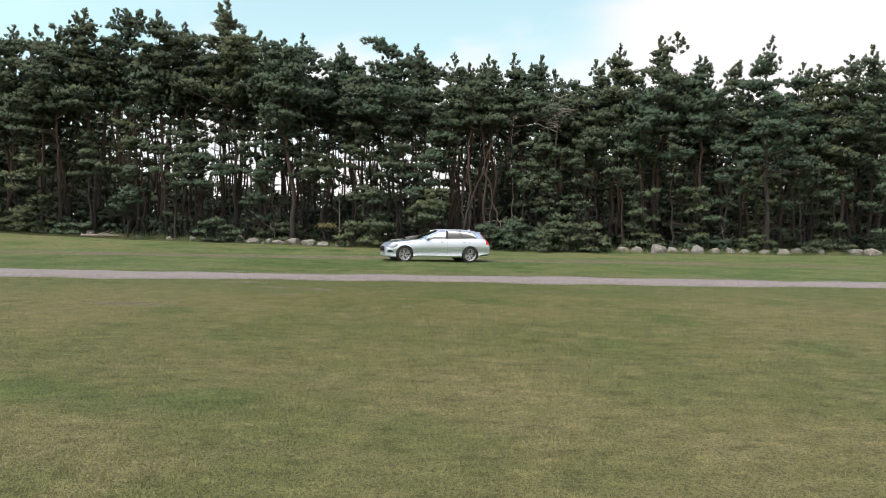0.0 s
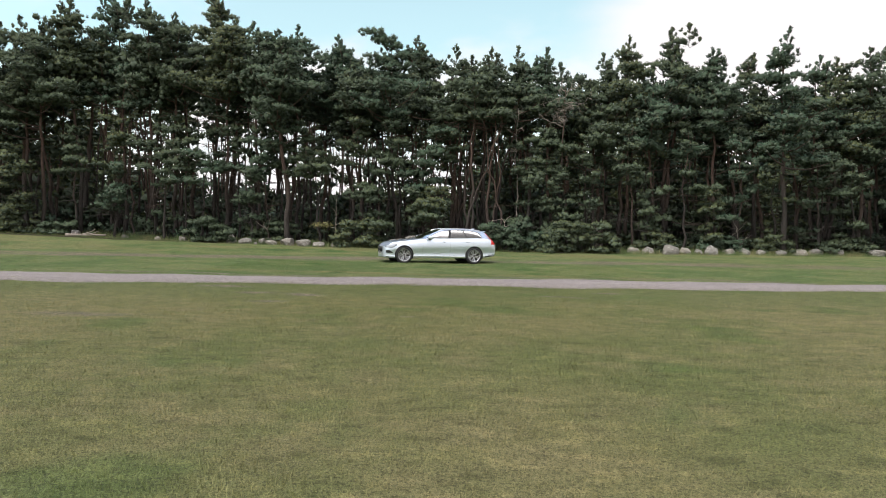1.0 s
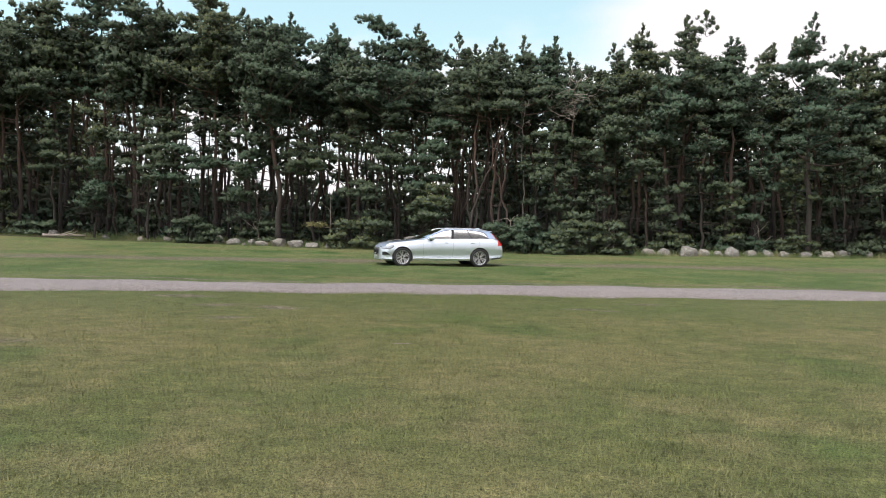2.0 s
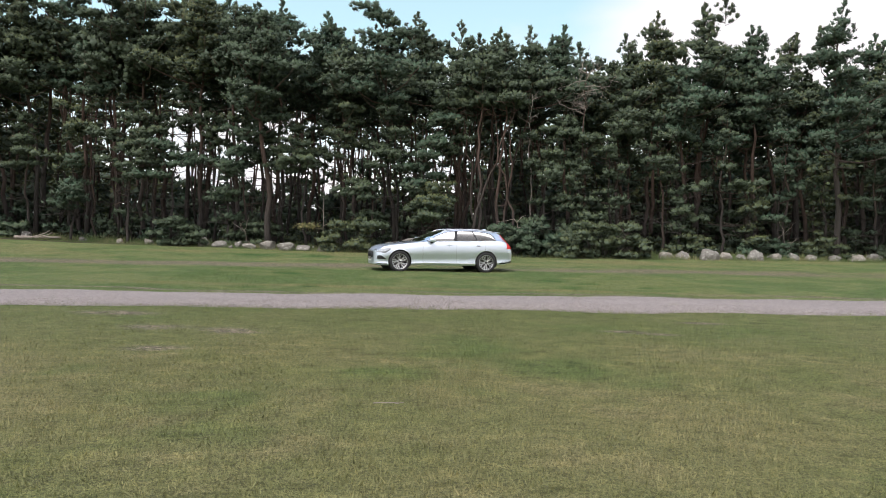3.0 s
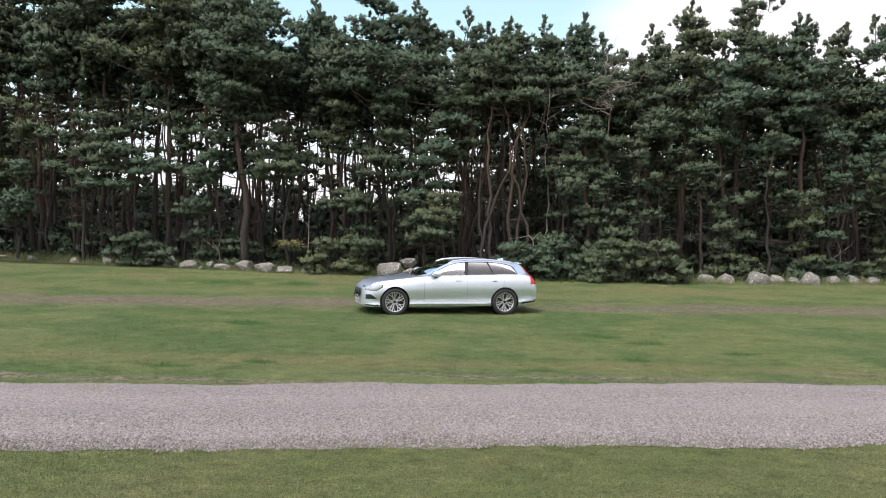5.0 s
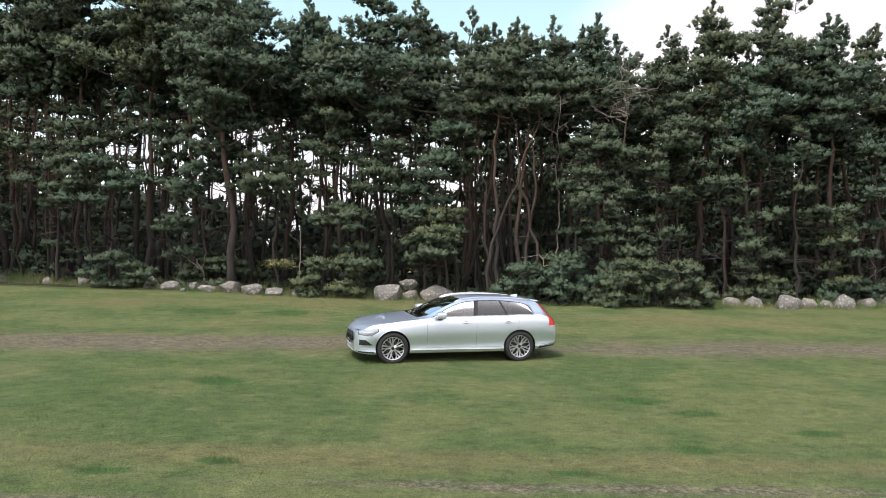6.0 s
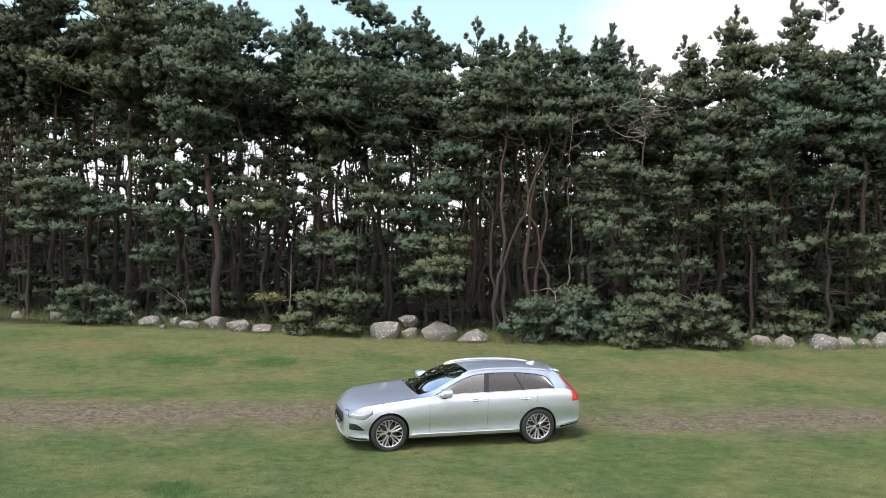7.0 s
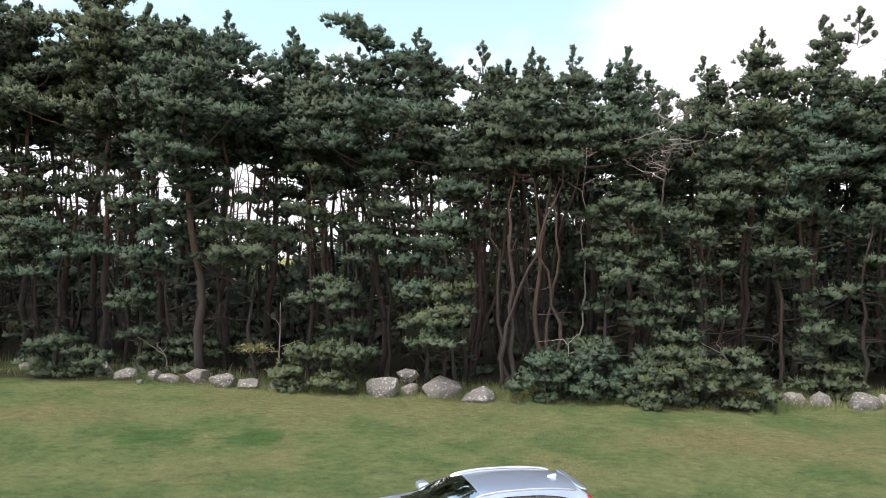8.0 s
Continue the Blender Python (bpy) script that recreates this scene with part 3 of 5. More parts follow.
BOULDERS = [  # x, y, width, height, peak, lift
    (-22.8, 47.8, 0.75, 0.5, 0, 0), (-19.7, 47.7, 0.5, 0.35, 0, 0), (-17.6, 47.6, 0.5, 0.35, 0, 0), (-16.1, 47.7, 0.55, 0.42, 0, 0),
    (-12.9, 47.0, 0.75, 0.68, 0.9, 0), (-12.0, 46.7, 0.98, 0.46, 0, 0), (-11.0, 46.7, 0.55, 0.45, 0, 0), (-10.3, 46.4, 0.72, 0.36, 0, 0),
    (-9.45, 46.5, 0.85, 0.58, 0, 0), (-8.35, 46.0, 1.05, 0.55, 0, 0), (-7.45, 46.0, 0.85, 0.4, 0, 0), (-6.5, 46.0, 0.62, 0.52, 0.8, 0), (-5.85, 46.0, 0.48, 0.32, 0, 0),
    (-2.8, 45.3, 1.3, 0.80, 0.3, 0), (-1.85, 45.5, 0.7, 0.5, 0, 0), (-1.95, 45.75, 0.86, 0.40, 0.2, 0.5), (-0.75, 45.6, 1.7, 0.80, 0.1, 0), (0.42, 44.8, 1.2, 0.56, 0, 0),
    (4.2, 45.4, 0.85, 0.5, 0, 0), (10.1, 45.6, 0.55, 0.8, 0.9, 0), (11.0, 45.2, 0.95, 0.5, 0, 0), (11.8, 45.1, 0.9, 0.55, 0.4, 0), (13.0, 44.6, 1.1, 0.72, 0.5, 0),
    (13.95, 45.0, 0.8, 0.52, 0.5, 0), (14.8, 45.3, 0.6, 0.4, 0.3, 0), (15.6, 45.4, 0.95, 0.72, 0.6, 0), (16.9, 46.0, 0.9, 0.5, 0.5, 0), (17.9, 46.3, 0.85, 0.52, 0.5, 0), (18.9, 46.4, 0.7, 0.42, 0, 0),
    (20.1, 46.3, 0.75, 0.42, 0, 0), (21.3, 46.4, 1.0, 0.5, 0.3, 0), (22.3, 46.6, 0.9, 0.55, 0, 0), (23.5, 46.5, 0.95, 0.5, 0, 0), (25.7, 46.2, 1.1, 0.55, 0.2, 0), (26.9, 46.3, 1.1, 0.6, 0, 0), (28.3, 46.3, 0.9, 0.5, 0, 0)]


# ---- pines ----
OCTA = np.array([(1, 0, 0), (-1, 0, 0), (0, 1, 0), (0, -1, 0), (0, 0, 0.8), (0, 0, -0.7)], float)
OCTA_F = np.array([(0, 2, 4), (2, 1, 4), (1, 3, 4), (3, 0, 4), (2, 0, 5), (1, 2, 5), (3, 1, 5), (0, 3, 5)])


def unit(v):
    return v / (np.linalg.norm(v, axis=-1, keepdims=True) + 1e-9)


class Foliage:
    """Needle tufts gathered into one crown."""
    def __init__(self, rng, fine=1.0):
        self.rng, self.fine, self.sets, self.inner, self.normals, self.inner_normals = rng, fine, [], [], [], []

    def pad(self, c, r, flat=0.5, lumps=20, needles=16, up=0.55, size=0.135):
        """A spray of foliage: rounded brushy tufts over the upper side of a flattened ball."""
        rng = self.rng
        n = max(2 if r < 0.15 else 4, int(lumps * self.fine))
        d = unit(rng.normal(0, 1, (n, 3)))
        d[:, 2] = np.where(d[:, 2] < -0.05, -d[:, 2] * 0.7, d[:, 2])
        lc = c + d * rng.uniform(0.40, 1.05, n)[:, None] * np.array([r, r, r * flat])
        lr = size / self.fine ** 0.4 * rng.uniform(0.7, 1.3, n)
        # heart of each tuft: its darker green stands in for the shade inside
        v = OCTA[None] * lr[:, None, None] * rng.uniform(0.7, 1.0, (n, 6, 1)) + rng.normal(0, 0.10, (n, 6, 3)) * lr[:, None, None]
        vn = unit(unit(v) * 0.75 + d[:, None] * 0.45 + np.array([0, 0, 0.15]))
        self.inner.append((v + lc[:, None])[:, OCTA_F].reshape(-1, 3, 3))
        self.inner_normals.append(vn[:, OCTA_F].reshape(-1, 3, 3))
        k = max(6, int(needles * (0.5 if self.fine < 0.25 else 0.65 if self.fine < 0.5 else 1.0)))
        m = n * k
        dd = np.repeat(d, k, 0)
        s = unit(rng.normal(0, 1, (m, 3)) + dd * 0.7 + np.array([0, 0, up]))
        R = np.repeat(lr, k)[:, None]
        at = np.repeat(lc, k, 0)
        # needle fans that clothe the tuft, and brushes of needles that stick out of it
        half = (np.arange(m) % 5 < 2)[:, None]
        nn = unit(s + rng.normal(0, 0.25, (m, 3)))
        t1 = unit(np.cross(nn, rng.normal(0, 1, (m, 3))))
        t2 = np.cross(nn, t1)
        fs = R * rng.uniform(0.40, 0.62, (m, 1))
        fc = at + s * R * rng.uniform(0.8, 1.0, (m, 1))
        fan = np.stack([fc - t1 * fs * 0.34 - t2 * fs * 0.5, fc + t1 * fs * 0.34 - t2 * fs * 0.4, fc + t2 * fs * 0.75 + s * fs * 0.3], 1)
        bp = at + s * R * rng.uniform(0.55, 0.9, (m, 1))
        bd = unit(s + rng.normal(0, 0.35, (m, 3)) + np.array([0, 0, 0.3]))
        ln = rng.uniform(0.07, 0.135, (m, 1)) / self.fine ** 0.45
        face = unit(dd + np.array([0, -0.5, 0.6]) + rng.normal(0, 0.3, (m, 3)))      # needles spread to the light
        wv = unit(np.cross(bd, face))
        wd = rng.uniform(0.016, 0.030, (m, 1)) / self.fine ** 0.7
        needle = np.stack([bp - wv * wd, bp + wv * wd, bp + bd * ln], 1)
        tri = np.where(half[:, :, None], fan, needle)
        soft = unit(s * 0.8 + dd * 0.5 + np.array([0, 0, 0.2]))
        g = np.cross(tri[:, 1] - tri[:, 0], tri[:, 2] - tri[:, 0])
        flip = (g * soft).sum(-1) < 0
        tri[flip] = tri[flip][:, ::-1]
        self.sets.append(tri)
        self.normals.append(np.repeat(soft[:, None], 3, 1))

    def spray(self, c, d, length, r, n=3):
        """Pads strung along the outer end of a limb, forming one flat plate."""
        d = np.array(d) / (np.linalg.norm(d) + 1e-9)
        for i in range(n):
            f = (i + 0.5) / n
            w = r * (1.0 - 0.45 * abs(f - 0.55)) * self.rng.uniform(0.75, 1.15)
            off = self.rng.normal(0, 0.28, 3) * np.array([r, r, 0.18])
            self.pad(np.array(c) - d * length * (1 - f) + off, w, self.rng.uniform(0.34, 0.52), 34 * w * w + 6)

    def spire(self, c, h, r, limbs, n=9):
        """An open leader: short upturned twigs that end in candles."""
        rng = self.rng
        c = np.array(c)
        lean = rng.normal(0, 0.25, 3) * np.array([1, 1, 0])
        for i in range(n):
            f = (i + 0.3) / n
            a = i * 2.4 + rng.uniform(-0.7, 0.7)
            q = r * (1.1 - f) * rng.uniform(0.5, 1.1)
            at = c + lean * f + np.array([0, 0, h * (f - 0.1)])
            e = at + np.array([math.cos(a) * q, math.sin(a) * q, 0.12 * h + 0.35 * q])
            limbs.add([at, (at + e) / 2 + np.array([0, 0, -0.05]), e], [0.016, 0.012, 0.007], 4)
            self.pad(e, 0.15 * (1.2 - f), 1.5, 3 / self.fine, 20, 1.6, 0.10 * (1.15 - 0.5 * f))
            self.pad((at + e) / 2, 0.14 * (1.2 - f), 1.0, 3 / self.fine, 16, 1.4, 0.09 * (1.1 - 0.5 * f))
        limbs.add([c, c + lean + np.array([0, 0, h])], [0.022, 0.008], 4)
        self.pad(c + lean + np.array([0, 0, h]), 0.09, 2.0, 3 / self.fine, 20, 1.8, 0.07)

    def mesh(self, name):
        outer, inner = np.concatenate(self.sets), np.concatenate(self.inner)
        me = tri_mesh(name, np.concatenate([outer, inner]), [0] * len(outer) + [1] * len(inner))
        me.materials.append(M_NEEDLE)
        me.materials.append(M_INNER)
        nor = np.concatenate(self.normals + self.inner_normals)      # tufts shade as rounded bodies
        me.attributes.new("custom_normal", 'FLOAT_VECTOR', 'POINT').data.foreach_set("vector", np.ascontiguousarray(nor, dtype=np.float32).ravel())
        return me


def bent(rng, p0, p1, n, wob):
    """A path from p0 to p1 that wavers a little."""
    p0, p1 = np.array(p0, float), np.array(p1, float)
    t = np.linspace(0, 1, n)[:, None]
    w = np.cumsum(rng.normal(0, wob, (n, 3)), 0)
    w = w - t * w[-1]
    w[0] = 0
    return p0 + (p1 - p0) * t + w * np.array([1, 1, 0.3])


def pine(height, base, spread, girth, seed, pads=16, fine=1.0, lean=(0, 0), bare=5, pad_r=(0.65, 1.15), tip=True, stems=1, wob=0.085, lift=0.0, face=0.0, plume=None, label=""):
    """A Scots pine at the origin: trunk, limbs and crown. base: height where the foliage starts; face: share of the sprays drawn towards the field."""
    rng = np.random.default_rng(seed)
    tree = new("pine_tree")
    trunk, limbs, fol = Tubes(), Tubes(), Foliage(rng, fine)
    top = np.array([lean[0], lean[1], height])
    spines = []
    for s in range(stems):
        foot = np.array([rng.uniform(-0.35, 0.35), rng.uniform(-0.3, 0.3), -0.15]) if s else np.array([0, 0, -0.15])
        tp = top + (rng.normal(0, 0.8, 3) * np.array([1, 1, 0.3]) - np.array([0, 0, 1.9]) if s else np.array([0, 0, -0.3]))
        p = bent(rng, foot, tp, 14, wob * math.sqrt(height / 10))
        g = girth * (0.8 if s else 1.0)
        rr = g * (1 - 0.86 * np.linspace(0, 1, 14) ** 1.1)
        rr[0] *= 1.35
        trunk.add(p, rr, 9, 0.10, rng)
        spines.append(p)
    for i in range(pads):
        p = spines[i % stems]
        f = (i + rng.uniform(0.1, 0.9)) / pads
        z = base + (height - (0.75 if tip else 0.2) - base) * (f ** 0.9)
        k = np.interp(z, p[:, 2], np.arange(len(p)))
        at = np.array([np.interp(k, np.arange(len(p)), p[:, j]) for j in range(3)])
        a = rng.uniform(0, 2 * math.pi)
        front = rng.random() < face
        if front:      # sprays that reach out over the field's edge
            a = rng.normal(-math.pi / 2, 0.65)
        reach = spread * (1 - 0.72 * f ** 3) * (rng.uniform(0.55, 1.2) if front else rng.uniform(0.25, 1.0))
        c = at + np.array([math.cos(a) * reach, math.sin(a) * reach, rng.uniform(-0.25, 0.45) + 0.12 * reach])
        r = rng.uniform(*pad_r) * (1 - 0.45 * f ** 3)
        fol.spray(c, c - at, min(2.1, 0.6 + 0.6 * reach), r, 3 if fine > 0.6 else 2)
        s0 = at - np.array([0, 0, rng.uniform(0.1, 0.6)])
        lp = bent(rng, s0, c - np.array([0, 0, 0.1 * r]), 6, 0.06)
        lp[:, 2] -= 0.25 * np.sin(np.linspace(0, math.pi, 6)) * min(1.0, reach / 2)
        r0 = max(0.018, girth * 0.38 * (1 - 0.6 * f))
        limbs.add(lp if fine > 0.5 else lp[::2], np.linspace(r0, 0.012, 6 if fine > 0.5 else 3), 5 if fine > 0.5 else 4)
    if tip:
        for k in range(1 + int(rng.integers(0, 3))):
            q = rng.normal(0, 0.55 * k, 3)
            fol.spire(top + np.array([q[0], q[1], -1.25 - abs(q[2]) * 0.8]), rng.uniform(1.2, 1.8), rng.uniform(0.6, 1.0), limbs)
    if plume is not None:      # a wind-bent top limb
        a0, a1 = top + np.array([1.3, 0, -0.9]), top + np.array(plume)
        lp = bent(rng, a0, a1, 14, 0.03)
        limbs.add(lp, np.linspace(0.06, 0.012, 14), 6)
        limbs.add(bent(rng, top + np.array([0.2, 0, -2.4]), a0, 5, 0.03), np.linspace(0.07, 0.05, 5), 6)
        for q in lp:
            fol.pad(q + rng.normal(0, 0.14, 3), rng.uniform(0.42, 0.6), 0.8, 20)
        for f in (0.25, 0.5, 0.75):
            fol.pad(top + np.array([0.2 + 1.1 * f, -0.2, -2.4 + 1.5 * f]) + rng.normal(0, 0.12, 3), 0.6, 0.8, 22)
    for i in range(bare):
        p = spines[i % stems]
        z = rng.uniform(1.2, max(1.6, base))
        at = np.array([np.interp(z, p[:, 2], p[:, j]) for j in range(3)])
        a = rng.uniform(0, 6.28)
        ln = rng.uniform(0.5, 1.8)
        lp = bent(rng, at, at + np.array([math.cos(a) * ln, math.sin(a) * ln, rng.uniform(-0.3, 0.7)]), 6, 0.09)
        limbs.add(lp[::2] if fine < 0.5 else lp, np.linspace(0.028, 0.009, 3 if fine < 0.5 else 6), 3 if fine < 0.5 else 4)
        for k in (2, 3, 4):
            limbs.add(bent(rng, lp[k], lp[k] + rng.normal(0, 0.3, 3) + np.array([0, 0, 0.12]), 3, 0.04), np.linspace(0.013, 0.006, 3), 3)
    part("trunk", trunk.mesh("trunk"), M_BARK, tree, smooth=True)
    if limbs.v:
        tagged(part("limb_work", limbs.mesh("limb_work"), M_BARK, tree, smooth=True), kind="stuff")
    part("crown", fol.mesh("crown"), None, tree)
    return tagged(tree, label or "tall Scots pine with bare reddish trunk and dark crown", "pine tree", group="pines of the wood")


def stand(ob, x, y, turn=0.0, s=1.0):
    ob.matrix_basis = pose(x, y, float(gz(x, y)), 0, 0, turn) @ Matrix.Scale(s, 4)
    return ob


# crown tops along the edge: x, y, height of the top, height of the lowest foliage, spread
FRONT = [
    (-34.8, 50.0, 15.5, 7.5, 3.0), (-32.0, 50.5, 16.2, 8.0, 3.0), (-29.5, 51.0, 16.4, 7.6, 3.0), (-27.2, 51.0, 16.4, 8.5, 2.8), (-25.6, 49.2, 15.7, 8.0, 3.0), (-24.4, 51.0, 17.8, 9.5, 2.6), (-21.6, 51.0, 18.1, 9.6, 2.8),
    (-19.1, 50.5, 17.4, 9.6, 2.8), (-17.3, 49.8, 16.7, 10.2, 3.0), (-14.8, 51.0, 18.1, 10.2, 2.6), (-13.3, 48.8, 15.9, 10.0, 3.2), (-11.6, 49.4, 15.8, 9.8, 3.2), (-9.7, 50.8, 15.8, 10.0, 2.8),
    (-6.9, 52.4, 15.9, 9.2, 2.4), (-5.6, 49.8, 13.6, 9.0, 2.6), (-3.3, 49.0, 14.4, 8.6, 2.8), (-1.2, 52.2, 15.2, 9.2, 2.0), (0.7, 49.2, 13.9, 8.4, 3.0), (3.3, 54.5, 15.4, 8.8, 2.2), (2.7, 50.2, 13.6, 8.8, 2.8), (5.3, 54.6, 15.5, 8.8, 2.2),
    (6.5, 50.4, 14.3, 9.0, 1.9), (9.2, 49.4, 12.2, 6.4, 3.2), (11.6, 55.0, 15.4, 8.6, 2.0), (11.75, 50.2, 15.0, 8.8, 2.0), (15.0, 50.8, 16.1, 8.0, 2.8), (13.2, 49.4, 12.6, 6.6, 2.8),
    (17.4, 49.8, 14.5, 8.0, 2.0), (17.3, 51.8, 13.2, 7.4, 2.8), (20.6, 52.4, 15.0, 7.2, 2.6), (20.1, 46.7, 14.2, 6.2, 2.5), (23.9, 49.6, 13.6, 6.4, 3.0), (25.4, 50.5, 13.9, 6.6, 2.8), (27.3, 49.6, 14.5, 6.4, 3.0), (29.0, 50.4, 14.9, 7.0, 2.8), (31.5, 50.0, 14.3, 6.4, 3.0), (34.0, 50.4, 14.4, 6.4, 3.0), (-10.0, 47.4, 14.8, 7.6, 2.6)]
# lower pines that hang over the boulders: x, y, lowest foliage, top, spread
LOW = [
    (-33.0, 48.2, 2.2, 7.5, 2.2), (-29.4, 48.0, 2.6, 7.8, 2.2), (-26.4, 48.4, 3.0, 8.4, 2.3), (-22.9, 48.6, 5.8, 9.2, 1.8), (-20.3, 47.8, 3.2, 6.6, 1.7), (-17.4, 47.8, 5.2, 7.6, 1.8), (-14.7, 47.4, 5.2, 7.8, 2.1), (-11.7, 47.5, 3.2, 6.4, 1.6), (-10.9, 48.0, 5.4, 8.6, 2.2),
    (-7.3, 47.2, 5.3, 7.6, 2.2), (-5.9, 48.4, 6.4, 10.0, 1.9), (-4.2, 46.9, 2.6, 7.0, 1.9), (-0.8, 47.1, 3.2, 9.2, 1.9), (-1.4, 46.5, 2.6, 5.0, 2.1), (-0.3, 46.5, 3.4, 5.4, 1.9), (0.0, 48.2, 6.4, 10.2, 1.7), (5.3, 47.1, 4.0, 8.4, 1.9), (3.9, 46.4, 1.3, 3.4, 1.8),
    (6.2, 48.2, 5.6, 9.3, 2.0), (7.0, 46.8, 2.2, 6.0, 1.9), (8.7, 47.2, 3.6, 8.2, 2.1), (11.5, 47.0, 4.0, 9.0, 2.3), (12.1, 46.3, 1.6, 4.6, 1.8), (14.6, 47.4, 3.2, 9.0, 2.2), (15.7, 47.1, 1.8, 5.4, 1.9), (17.9, 47.6, 3.0, 8.6, 2.2),
    (20.3, 47.7, 1.9, 7.2, 2.2), (22.9, 47.5, 2.4, 8.2, 2.3), (25.2, 47.7, 1.8, 7.2, 2.2), (27.8, 47.5, 2.1, 7.8, 2.3), (30.5, 47.7, 1.8, 7.6, 2.3), (33.2, 47.7, 1.8, 7.6, 2.3),
    (-20.0, 49.8, 7.2, 10.4, 2.2), (-16.8, 49.9, 7.6, 10.6, 2.2), (-13.8, 50.0, 7.4, 10.4, 2.2), (-10.4, 49.7, 7.2, 10.4, 2.0), (-21.2, 49.2, 5.4, 9.0, 2.0), (-18.4, 49.0, 6.6, 9.6, 1.9), (-16.2, 48.6, 5.6, 9.2, 2.0), (-13.0, 49.2, 6.8, 10.0, 2.0), (-9.2, 48.8, 6.0, 9.4, 2.0), (-2.9, 48.0, 6.0, 9.6, 2.0),
    (9.9, 49.5, 5.0, 8.2, 2.2), (13.2, 49.6, 6.2, 9.2, 2.2), (19.2, 50.0, 5.8, 9.0, 2.2), (24.4, 50.2, 4.6, 8.6, 2.2), (29.6, 50.0, 4.8, 8.4, 2.2)]


def bush(x, y, w, h, seed, fine=1.0, count=0):
    rng = np.random.default_rng(seed)
    ob = new("pine_bush")
    limbs, fol = Tubes(), Foliage(rng, fine)
    n = count or max(9, int(5.4 * w * h))
    crest = rng.uniform(0.55, 1.1, 6)      # uneven outline
    for i in range(n):
        c = np.array([rng.uniform(-w / 2, w / 2), rng.uniform(-0.35, 0.35) * w * 0.65, rng.uniform(0.02, 1.0) * h])
        edge = 1 - (abs(c[0]) / (w / 2)) ** 2 * 0.5
        c[2] *= edge * float(np.interp(c[0] / w + 0.5, np.linspace(0, 1, 6), crest))
        r = rng.uniform(0.34, 0.66) * (1.5 if count else 1.0)
        fol.pad(c, r, rng.uniform(0.26, 0.45), 36 * r * r + 6)
        lp = bent(rng, (c[0] * 0.25, c[1] * 0.25 + 0.2, -0.05), c, 6, 0.04)
        limbs.add(lp[::2], np.linspace(0.026, 0.01, 3), 4)
    tagged(part("branch_work", limbs.mesh("branch_work"), M_BARK, ob, smooth=True), kind="stuff")
    part("foliage", fol.mesh("foliage"), None, ob)
    stand(ob, x, y)
    return tagged(ob, "low dark green pine bush spreading over the boulder row", "bush", group="bushes at the wood's edge")


BUSHES = [(-33.5, 47.6, 3.0, 1.6), (-30.8, 47.4, 2.8, 1.6), (-27.4, 47.8, 2.8, 1.4), (-23.6, 48.0, 2.2, 1.1), (-14.2, 46.6, 2.3, 1.5), (-10.4, 47.9, 2.7, 1.6), (-5.1, 45.8, 2.6, 1.9), (3.0, 45.0, 2.5, 1.9), (4.8, 45.5, 2.3, 1.7), (7.8, 44.7, 4.3, 2.3), (6.2, 45.2, 2.3, 1.4),
          (12.6, 46.2, 2.1, 1.4), (16.7, 47.0, 2.5, 1.5), (19.9, 47.1, 2.7, 1.6), (24.2, 47.2, 2.9, 1.5), (29.0, 47.0, 3.1, 1.8)]


def dead_tree(x, y, h, seed, low=0.74, boughs=9, reach=1.6, girth=0.085):
    """A bare grey pine with a few crooked boughs and fine twigs."""
    rng = np.random.default_rng(seed)
    ob = new("dead_tree")
    trunk, twigs = Tubes(), Tubes()
    p = bent(rng, (0, 0, -0.1), (0.2, 0, h), 16, 0.10)
    trunk.add(p, girth * (1 - 0.85 * np.linspace(0, 1, 16)), 8, 0.06, rng)
    for i in range(boughs):
        z = h * (low + (0.97 - low) * (i + rng.uniform(0, 1)) / boughs)
        at = np.array([np.interp(z, p[:, 2], p[:, j]) for j in range(3)])
        a = rng.uniform(0, 6.28)
        ln = reach * rng.uniform(0.35, 1.0)
        e = at + np.array([math.cos(a) * ln, math.sin(a) * ln * 0.7, rng.uniform(-0.2, 1.0) * ln])
        lp = bent(rng, at, e, 9, 0.11 * reach / 1.6)
        twigs.add(lp, np.linspace(0.26 * girth + 0.006, 0.005, 9), 5)
        for _ in range(6):
            k = rng.integers(2, 8)
            tp = bent(rng, lp[k], lp[k] + rng.normal(0, 0.34 * reach / 1.6, 3) + np.array([0, 0, 0.05]), 5, 0.05)
            twigs.add(tp, np.linspace(0.009, 0.003, 5), 3)
            twigs.add(bent(rng, tp[2], tp[2] + rng.normal(0, 0.2, 3), 3, 0.03), np.linspace(0.005, 0.003, 3), 3)
    part("trunk", trunk.mesh("trunk"), M_DEAD if girth < 0.07 else M_BARK, ob, smooth=True)
    tagged(part("twig_work", twigs.mesh("twig_work"), M_DEAD, ob, smooth=True), kind="stuff")
    stand(ob, x, y)
    return tagged(ob, "dead grey pine with bare crooked boughs and twigs", "dead tree")


